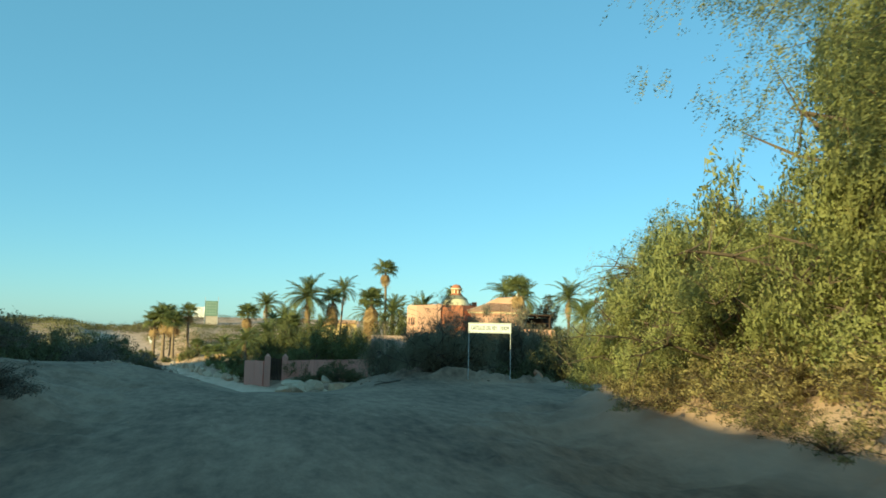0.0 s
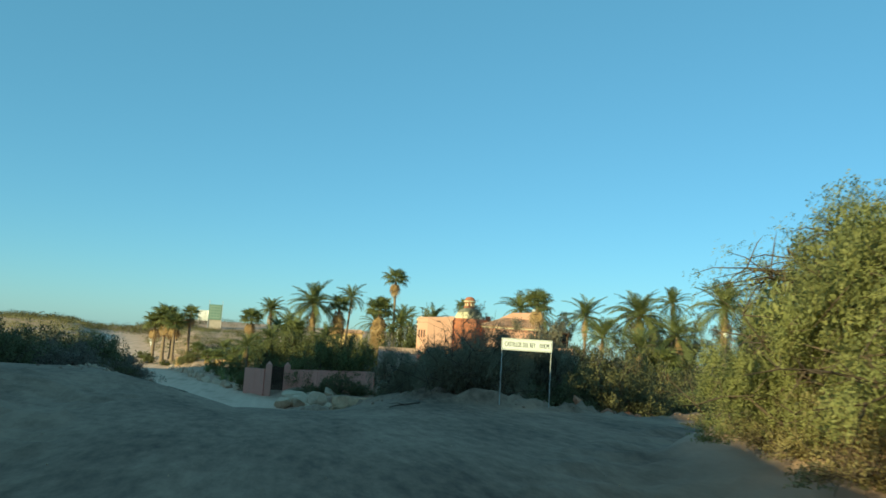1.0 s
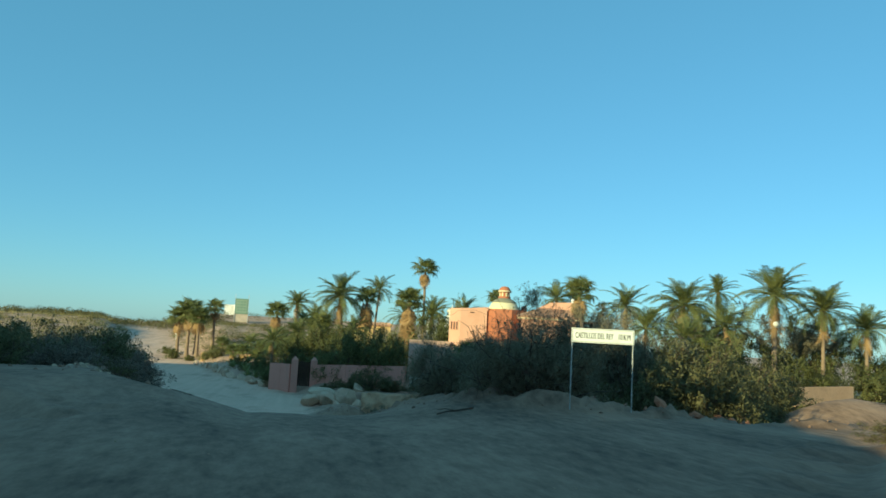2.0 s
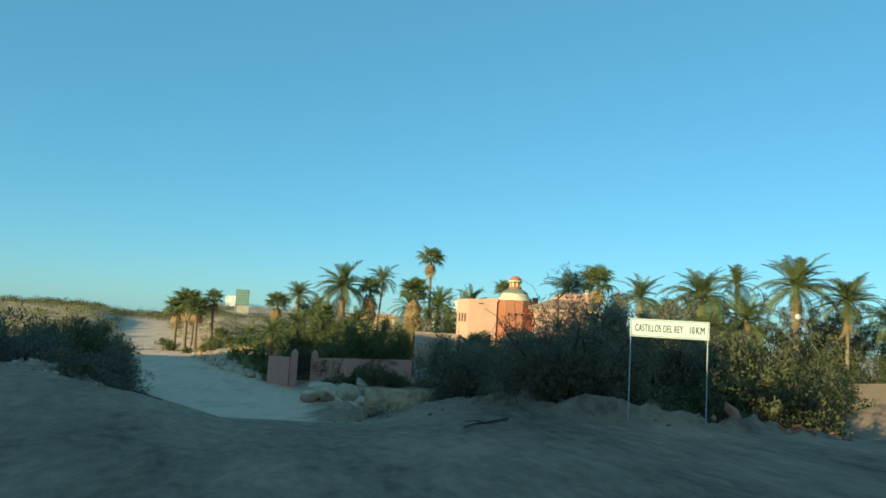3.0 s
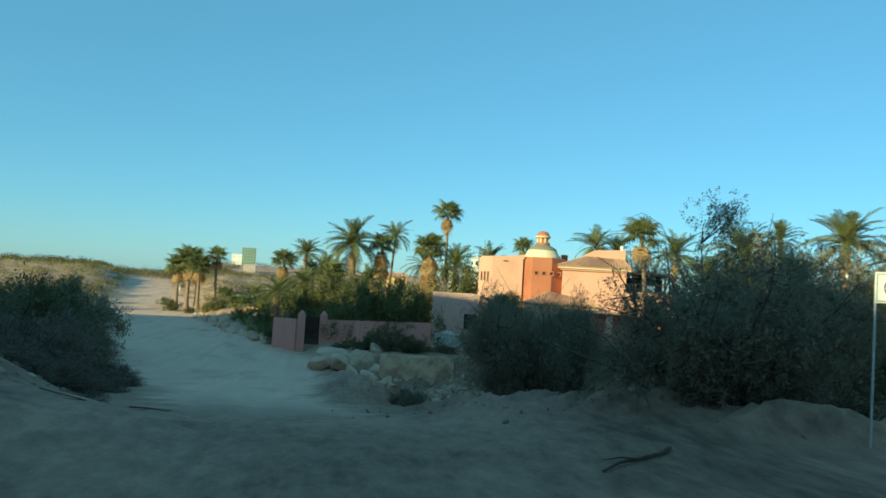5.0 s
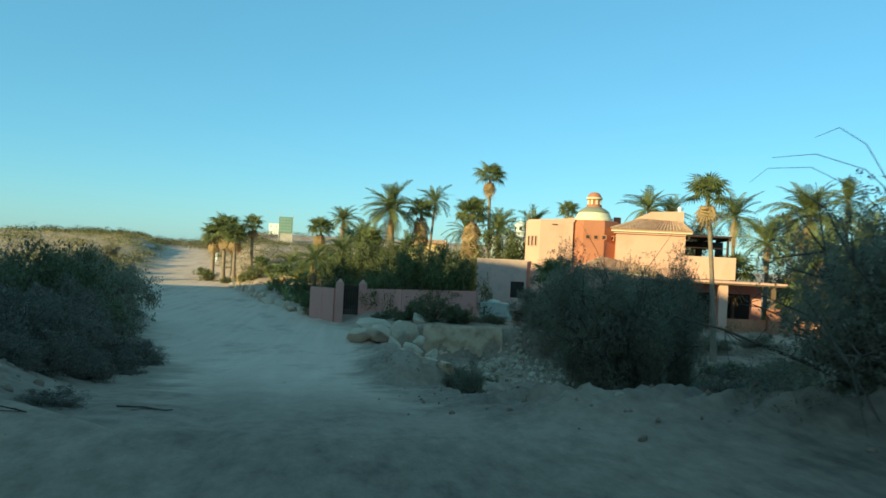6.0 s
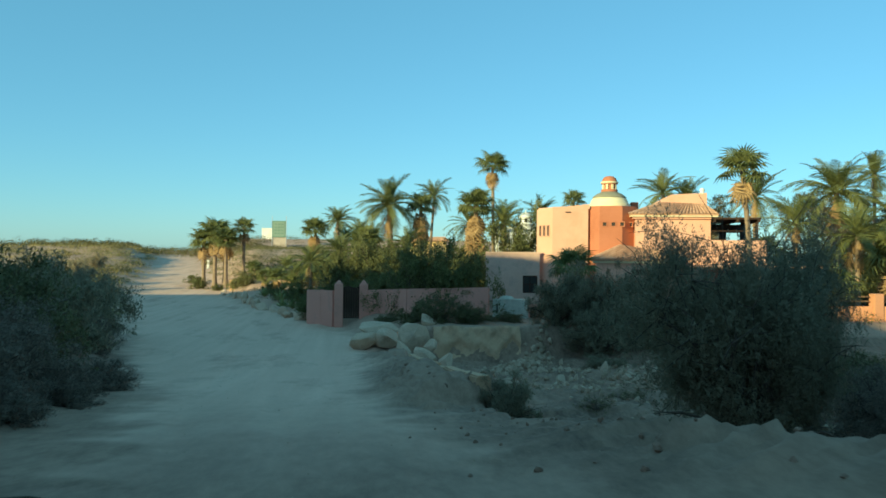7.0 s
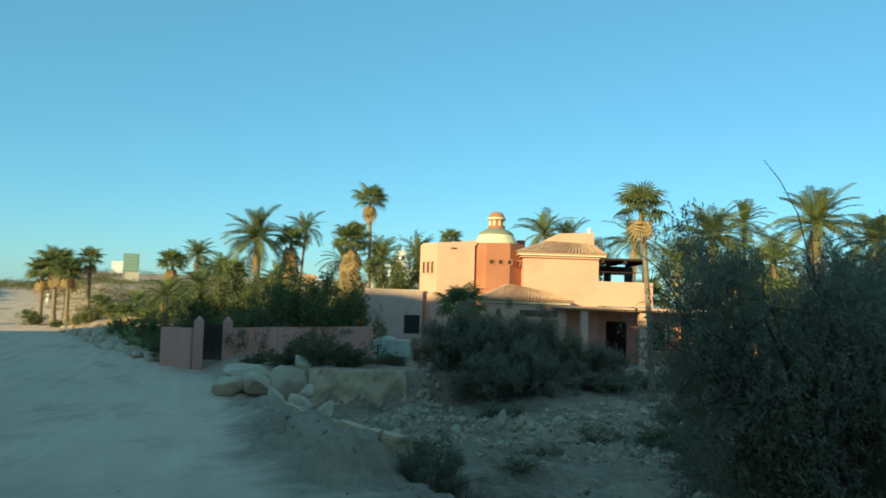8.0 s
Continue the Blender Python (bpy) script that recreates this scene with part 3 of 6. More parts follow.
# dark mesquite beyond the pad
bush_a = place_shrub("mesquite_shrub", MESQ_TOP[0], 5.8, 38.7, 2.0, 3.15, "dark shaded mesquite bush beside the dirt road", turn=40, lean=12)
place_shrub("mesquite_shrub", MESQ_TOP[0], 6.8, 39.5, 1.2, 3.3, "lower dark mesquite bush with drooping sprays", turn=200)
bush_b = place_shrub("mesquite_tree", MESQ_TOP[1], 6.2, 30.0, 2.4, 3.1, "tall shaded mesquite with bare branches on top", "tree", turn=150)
for i, (x, y, r, h) in enumerate([(9.3, 30.3, 1.3, 1.9), (11.4, 31.2, 1.6, 3.0), (12.8, 32.8, 1.7, 3.2), (13.0, 34.6, 1.5, 2.1), (11.4, 36.8, 1.6, 2.2), (12.8, 38.2, 1.9, 2.4), (15.6, 39.4, 2.0, 2.5), (18.4, 41.2, 2.1, 2.5), (21.6, 43.4, 2.2, 2.4),
                                  (15.4, 43.5, 2.0, 2.4), (17.2, 46, 2.2, 2.8), (20.6, 49, 2.2, 3.0), (28.4, 48, 1.8, 1.0), (31.6, 52, 2.0, 1.2), (8.8, 44, 1.2, 1.5), (10.6, 47, 1.4, 1.4), (7.7, 41.5, 1.1, 1.5), (11.2, 42.5, 1.3, 1.5), (13.0, 45.2, 1.4, 1.4), (9.6, 41.0, 1.2, 1.7), (15.2, 48.6, 1.5, 1.1), (12.6, 50.0, 1.3, 0.9), (16.8, 52.4, 1.6, 1.1), (14.4, 55, 1.3, 0.9), (19.0, 55.5, 1.6, 1.2), (8.8, 38.8, 1.1, 1.1), (21.5, 60, 1.6, 1.1), (18.5, 60.5, 1.4, 0.9), (19.8, 42.6, 2.0, 3.4), (22.4, 44.4, 2.0, 3.2), (17.6, 43.4, 1.8, 3.0)]):
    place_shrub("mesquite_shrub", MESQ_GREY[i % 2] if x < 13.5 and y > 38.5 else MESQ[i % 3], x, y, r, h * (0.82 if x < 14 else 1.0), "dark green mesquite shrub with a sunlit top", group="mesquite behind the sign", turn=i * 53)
for i, (x, y, r, h) in enumerate([(9.2, 34.4, 2.0, 3.4), (10.2, 33.0, 2.0, 3.2), (10.9, 36.4, 2.2, 3.4), (12.6, 35.2, 2.0, 2.8)]):
    place_shrub("mesquite_tree", MESQ_BIG[i % 2], x, y, r, h, "spreading mesquite tree behind the road sign", "tree", "mesquite trees behind the sign", turn=i * 97)
for i, (x, y, r, h) in enumerate([(3.8, 47.0, 0.9, 2.0), (3.7, 48.8, 0.8, 1.8), (3.6, 51.0, 0.8, 1.7), (3.5, 53.6, 0.8, 1.6), (3.5, 56.4, 0.8, 1.6), (3.4, 59.6, 0.8, 1.6), (3.3, 62.4, 0.8, 1.5)]):
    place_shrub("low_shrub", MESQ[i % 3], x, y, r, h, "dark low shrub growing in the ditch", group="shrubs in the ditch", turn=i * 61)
place_shrub("low_shrub", MESQ_BIG[1], 3.35, 45.1, 0.75, 1.1, "small dark shrub in the ditch by the road", turn=10, z=-2.9)
for i, (x, y, r, h) in enumerate([(11.6, 72.4, 1.7, 2.9), (13.2, 72.6, 2.0, 3.5), (15.2, 72.9, 2.0, 3.6), (17.2, 73.2, 1.9, 3.5), (13.2, 69.6, 1.9, 2.6), (15.6, 69.8, 1.9, 2.8), (12.6, 66.2, 1.2, 0.8), (19.0, 73.4, 1.8, 2.3), (20, 71, 1.9, 1.3), (21.4, 73.4, 1.7, 1.8), (23, 72, 1.6, 0.7), (26.5, 72.5, 1.6, 0.7)]):
    place_shrub("mesquite_shrub", MESQ_BIG[i % 2] if i < 6 or i in (7, 8, 9) else MESQ_FAR[i % 3], x, y, r, h, "dark shaded mesquite shrub below the house", group="mesquite below the house", turn=i * 91)
for i, (x, y, r, h) in enumerate([(-7.8, 37, 1.6, 2.1), (-8.8, 39, 2.0, 2.6), (-8.4, 43, 1.9, 2.6), (-10.4, 36, 2.0, 2.4), (-9.6, 47, 2.1, 3.0), (-11.0, 52, 2.1, 3.2), (-13.0, 58, 2.3, 3.2), (-14.8, 64, 2.3, 3.0),
                                  (-12.8, 42, 2.2, 2.8), (-14.6, 49, 2.3, 3.2), (-17, 57, 2.4, 3.2), (-18, 70, 2.4, 2.8), (-20.4, 78, 2.5, 2.7), (-23, 88, 2.6, 2.5), (-26.5, 99, 2.6, 2.4), (-6.6, 39.4, 1.5, 2.1), (-7.0, 42.8, 1.6, 2.4), (-8.0, 46.5, 1.8, 2.7), (-9.4, 51, 1.9, 3.0), (-10.8, 56, 2.0, 3.1), (-12.2, 61, 2.0, 3.0), (-13.4, 68.5, 1.9, 3.1), (-14.4, 74, 2.2, 3.3), (-15, 38, 2.2, 2.4),
                                  (-11.5, 32.5, 1.8, 1.8), (-20, 62, 2.4, 3.0), (-24, 74, 2.6, 2.8), (-29, 108, 2.6, 2.2), (-33, 120, 2.6, 2.2), (-36, 132, 2.6, 2.0)]):
    near = y < 48 and x > -9
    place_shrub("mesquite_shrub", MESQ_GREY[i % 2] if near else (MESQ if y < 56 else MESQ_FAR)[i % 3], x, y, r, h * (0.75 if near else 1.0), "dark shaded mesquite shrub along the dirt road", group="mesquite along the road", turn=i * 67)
for i, (x, y, r, h) in enumerate([(-5.5, 37.0, 0.7, 0.5), (-5.7, 38.8, 0.9, 0.8), (-5.8, 35.4, 0.8, 0.5), (-5.6, 41.0, 0.8, 0.8), (-11.5, 64.6, 1.2, 1.5), (-5.2, 33.0, 0.7, 0.4), (-3.9, 12.2, 0.8, 0.6), (-4.3, 11.0, 0.9, 0.7), (-4.6, 13.4, 0.9, 0.6), (-6.3, 45.4, 0.9, 0.8), (-6.9, 47.8, 0.9, 0.8), (-6.9, 50.2, 1.0, 0.8), (-7.7, 53.2, 1.0, 0.8), (-3.6, 33.4, 0.5, 0.3)]):
    place_shrub("low_shrub", MESQ_GREY[i % 2], x, y, r, h, "grey brittle brush low on the sandy bank", group="brush on the bank", turn=i * 83)
for i, (x, y, r, h) in enumerate([(-20.5, 92, 1.4, 2.4), (-22.4, 96.5, 1.2, 1.9), (-24.6, 102, 1.6, 2.5), (-27.0, 109.5, 1.3, 2.2), (-28.6, 113.5, 1.5, 2.6), (-31.6, 124, 1.5, 2.4), (-34.4, 134, 1.6, 2.6), (-38, 150, 1.7, 2.6)]):
    place_shrub("mesquite_shrub", MESQ_FAR[i % 3], x, y, r, h, "olive roadside shrub casting a long shadow", group="shrubs up the road", turn=i * 29)
# the gardens
for i, (x, y, r, h) in enumerate([(2.6, 84.5, 2.0, 2.9), (2.3, 82.4, 1.7, 2.5), (3.9, 80.7, 2.3, 4.1), (5.7, 79.5, 2.5, 4.9), (7.5, 78.5, 2.0, 4.0), (-3.0, 88.5, 1.5, 2.2), (-0.2, 88, 1.6, 2.3), (1.6, 90, 1.8, 2.7),
                                  (2, 97, 2.4, 4.2), (6, 98, 2.4, 4.4), (9.6, 97, 2.4, 4.2), (-1.2, 97, 2.0, 3.4), (4.2, 101, 2.2, 4.8), (0.2, 102, 2.2, 4.4), (7.6, 104, 2.4, 3.4), (13.0, 97, 2.6, 7.0), (15.4, 98, 2.6, 7.2), (18, 99, 2.6, 7.0), (10.9, 103, 2.2, 4.4), (-2, 106, 2.2, 2.8), (3, 108, 2.6, 3.6), (8, 110, 2.4, 3.2), (-4, 124, 2.6, 3.0), (12, 112, 3.0, 5.6), (3, 126, 3.0, 4.0)]):
    place_shrub("garden_shrub", HEDGE[i % 3], x, y, r, h + (0.7 if y > 94 and x < 9 else 0.0), "dense green garden shrub behind the pink wall", group="garden shrubs", turn=i * 41)
for i, (x, y, r, h) in enumerate([(3.6, 75.2, 1.1, 1.2), (5.2, 74.4, 1.7, 1.8), (7.0, 74.0, 1.3, 1.2), (2.2, 77.4, 0.7, 0.8), (9.3, 75.0, 0.9, 0.75)]):
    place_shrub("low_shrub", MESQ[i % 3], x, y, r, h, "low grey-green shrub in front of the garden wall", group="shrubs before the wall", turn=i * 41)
for i, (x, y, r, h) in enumerate([(38, 84, 3, 3.2), (43, 86, 3.2, 3.6), (48, 84, 3, 3.4), (53, 86, 3.4, 3.4), (34, 82, 2.4, 2.4), (58, 84, 3.4, 3.6), (63, 86, 3.4, 4), (30, 92, 3, 4), (46, 91, 3.4, 5.0), (52, 93, 3.6, 5.2), (58, 93, 3.6, 5.4), (66, 94, 4, 5.6), (73, 94, 4.2, 5.8), (70, 86, 3.6, 4.4), (40, 92, 3.2, 4.8)]):
    place_shrub("garden_shrub", HEDGE[i % 3], x, y, r, h, "sunlit green shrub under the palms", group="shrubs under the palms", turn=i * 59)


def broadleaf_tree(x, y, h, r, seed, mat, label, lean=(0, 0), leaves=14000, size=0.05, high=False):
    rnd = random.Random(seed)
    bv, bf = [], []
    trunk = [Vector((lean[0] * t * h + 0.12 * math.sin(3 * t + seed), lean[1] * t * h, h * (0.55 if high else 0.45) * t)) for t in (0, 0.3, 0.6, 1.0)]
    tube(bv, bf, trunk, [0.16, 0.13, 0.11, 0.08], 8)
    tips = []
    for i in range(16):
        s = trunk[rnd.choice((2, 3, 3, 3) if high else (1, 2, 3, 3))]
        az = 2 * math.pi * (i + rnd.random()) / 16
        e = s + Vector((math.cos(az) * r * rnd.uniform(0.5, 1.0), math.sin(az) * r * rnd.uniform(0.5, 1.0), ((h * rnd.uniform(0.66, 1.0) - s.z) if high else (h - s.z) * rnd.uniform(0.3, 1.0))))
        mid = (s + e) / 2 + Vector((rnd.gauss(0, 0.15), rnd.gauss(0, 0.15), 0.25))
        tube(bv, bf, [s, mid, e], [0.06, 0.04, 0.012], 6)
        for k in range(7):
            t = 0.3 + 0.7 * k / 6
            p = s * (1 - t) ** 2 + mid * 2 * t * (1 - t) + e * t * t
            for _ in range(4):
                w = Vector((rnd.gauss(0, 1), rnd.gauss(0, 1), rnd.gauss(-0.1, 0.7))) * 0.42
                tube(bv, bf, [p, p + w * 0.6 + Vector((0, 0, 0.06)), p + w], [0.012, 0.008, 0.003], 3)
                tips += [p + w, p + w * 0.6]
    rg = np.random.default_rng(seed)
    hung = np.array([tuple(c) for c in tips])
    if high:
        hung = np.concatenate([hung, hung[::2] - rg.uniform(0.1, 1.0, (len(hung[::2]), 1)) * (0, 0, 1.2)])
    crown = sprays("crown", rg, hung, rg.uniform(0.07, 0.2, len(hung)), np.array((0, 0, h * 0.6)), leaves, size, mat, 0.7 if high else 0.3)
    root = thing("mesquite_tree", pose(x, y, ground_at(x, y) - 0.1), label, "tree")
    o = new("trunk", quick_mesh("trunk", bv, bf, BARK, True))
    o.parent = root
    o = new("crown", crown)
    o.parent = root
    return root


broadleaf_tree(5.4, 4.3, 5.6, 3.4, 3, LEAF_LIGHT, "tall dry mesquite tree overhanging the sandy bank", (-0.02, 0.02), 210000, 0.0135, True)
broadleaf_tree(6.9, 6.0, 5.6, 2.8, 9, LEAF_LIGHT, "dry mesquite tree standing behind the bank", (-0.02, 0.02), 110000, 0.016, True)
broadleaf_tree(6.9, 13.2, 2.5, 1.4, 5, LEAF_LIGHT, "low mesquite with overhanging dry branches on the bank", (-0.1, 0.02), 52000, 0.014, True)
for i, (x, y, h, r) in enumerate([(44.5, 97, 10.5, 5), (48.5, 98, 10.5, 5), (56, 96, 9.5, 5), (33, 101, 9.5, 3.6), (62, 98, 10, 5.5)]):
    broadleaf_tree(x, y, h, r, 20 + i, LEAF_DARK, "dark spreading garden tree among the palms", (0, 0), 24000, 0.09)


# ---- palms ----
def fan_blade(seed, mat, fold):
    """A fan frond along +y: stalk and pleated leaflets."""
    rnd = random.Random(seed)
    v, f = [], []
    tube(v, f, [(0, 0, 0), (0, 0.4, 0.03), (0, 0.8, 0.0)], [0.022, 0.018, 0.014], 4)
    n = 17
    for k in range(n):
        a = radians(-125 + 250 * k / (n - 1))
        ln = 0.95 * (0.78 + 0.22 * math.cos(a)) * rnd.uniform(0.9, 1.1)
        d = Vector((math.sin(a), math.cos(a), 0))
        s = Vector((math.cos(a), -math.sin(a), 0)) * 0.06
        o = Vector((0, 0.8, 0))
        m1 = o + d * ln * 0.6 + Vector((0, 0, 0.05 + fold * 0.1))
        e = o + d * ln + Vector((rnd.gauss(0, 0.03), rnd.gauss(0, 0.03), -0.16 - fold * 0.4 * rnd.random()))
        b = len(v)
        v += [tuple(o), tuple(m1 - s), tuple(m1 + Vector((0, 0, -0.03))), tuple(m1 + s), tuple(e)]
        f += [(b, b + 1, b + 2), (b, b + 2, b + 3), (b + 1, b + 4, b + 2), (b + 2, b + 4, b + 3)]
    return quick_mesh("frond", v, f, mat)


def feather_blade(seed, mat, droop):
    """A feather frond along +y, about 1 long, nearly straight and nodding at the tip."""
    rnd = random.Random(seed)
    v, f = [], []
    spine = []
    for k in range(9):
        t = k / 8
        spine.append(Vector((0.04 * math.sin(2.2 * t + seed), t * (1 - 0.12 * droop * t), 0.10 * math.sin(t * 2.2) - droop * 0.42 * t ** 2.2)))
    tube(v, f, spine, [0.013 * (1 - 0.8 * k / 8) for k in range(9)], 4)
    n = 32
    for k in range(4, n):
        t = k / n
        i = min(7, int(t * 8))
        w = t * 8 - i
        p = spine[i].lerp(spine[i + 1], w)
        d = (spine[i + 1] - spine[i]).normalized()
        ln = 0.24 * math.sin(0.45 + t * 2.35) * rnd.uniform(0.8, 1.2)
        for sgn in (-1, 1):
            out = Vector((sgn * 0.75, 0, 0)) + d * 0.75 + Vector((0, 0, 0.30 - 0.55 * droop * rnd.random()))
            e = p + out.normalized() * ln + Vector((0, 0, -0.05 * droop))
            q = d * 0.009
            b = len(v)
            v += [tuple(p - q), tuple(p + q), tuple((p + e) / 2 + q * 1.2 + Vector((0, 0, 0.012))), tuple(e), tuple((p + e) / 2 - q * 1.2 + Vector((0, 0, 0.012)))]
            f += [(b, b + 1, b + 2, b + 4), (b + 4, b + 2, b + 3)]
    return quick_mesh("frond", v, f, mat)


FAN = [fan_blade(100 + k, FROND, 0.2 + 0.3 * k) for k in range(3)]
FAN_DRY = [fan_blade(110 + k, FROND_DRY, 1.2) for k in range(2)]
FEATHER = [feather_blade(120 + k, FROND, 0.25 + 0.3 * k) for k in range(4)]
FEATHER_DRY = [feather_blade(130, FROND_DRY, 1.3)]


def palm(kind, x, y, crown_z, size, label, seed, skirt=10, lean=(0.0, 0.0), thick=0.17):
    """kind: fan or feather. crown_z: height of the heart of the crown; size: length of a frond in metres; lean: offset of the root."""
    count = 32
    if size > 4.1:
        count = 48
    elif kind == "fan":
        count = 34 if size > 2.8 else 26
    rnd = random.Random(seed)
    bx, by = x + lean[0], y + lean[1]
    zb = ground_at(bx, by) - 0.1
    root = thing("fan_palm" if kind == "fan" else "feather_palm", pose(bx, by, zb, 0, 0, 0), label, "palm", "palms in the gardens")
    h = crown_z - zb - (0.45 if kind == "feather" else 0.1)
    v, f = [], []
    n = 14
    pts = [Vector((-lean[0] * (k / n) ** 1.4, -lean[1] * (k / n) ** 1.4, h * k / n)) for k in range(n + 1)]
    rad = [thick * (1.5 - 0.5 * min(1, k / 3)) * (1 + 0.06 * (k % 2)) * (1 - 0.2 * k / n) for k in range(n + 1)]
    tube(v, f, pts, rad, 9)
    o = new("trunk", quick_mesh("trunk", v, f, PALM_BARK, True))
    o.parent = root
    head = pts[-1]
    live, dead = (FAN, FAN_DRY) if kind == "fan" else (FEATHER, FEATHER_DRY)
    for k in range(count):
        t = (k + 0.5) / count
        el = (84 - 112 * t ** 0.9 if kind == "fan" else 77 - 114 * t ** 1.05) + rnd.uniform(-12, 12)
        az = k * 137.5 + rnd.uniform(-12, 12)
        s = size * rnd.uniform(0.82, 1.08) * (0.8 if t < 0.15 else 1.0) * (0.44 if kind == "fan" else 0.9)
        o = new("frond", live[rnd.randrange(len(live))])
        o.parent = root
        o.matrix_basis = Matrix.Translation(head) @ pose(0, 0, 0, 0, 0, az) @ pose(0, 0, 0, el, rnd.uniform(-15, 15), 0) @ Matrix.Diagonal((s, s, s, 1))
    for k in range(int(skirt * 0.5) + 1 if skirt else 0):
        az = k * 137.5 + rnd.uniform(-20, 20)
        el = rnd.uniform(-88, -64) if kind == "fan" else rnd.uniform(-84, -45)
        s = size * rnd.uniform(0.8, 1.3) * (0.42 if kind == "fan" else 0.6)
        o = new("dead_frond", dead[k % len(dead)])
        o.parent = root
        o.matrix_basis = Matrix.Translation(head + Vector((0, 0, -0.1 - 0.11 * size * rnd.random() * skirt / 4))) @ pose(0, 0, 0, 0, 0, az) @ pose(0, 0, 0, el, 0, 0) @ Matrix.Diagonal((s, s, s, 1))
        if k == 0:
            tagged(o, "withered brown hanging frond")
    return root


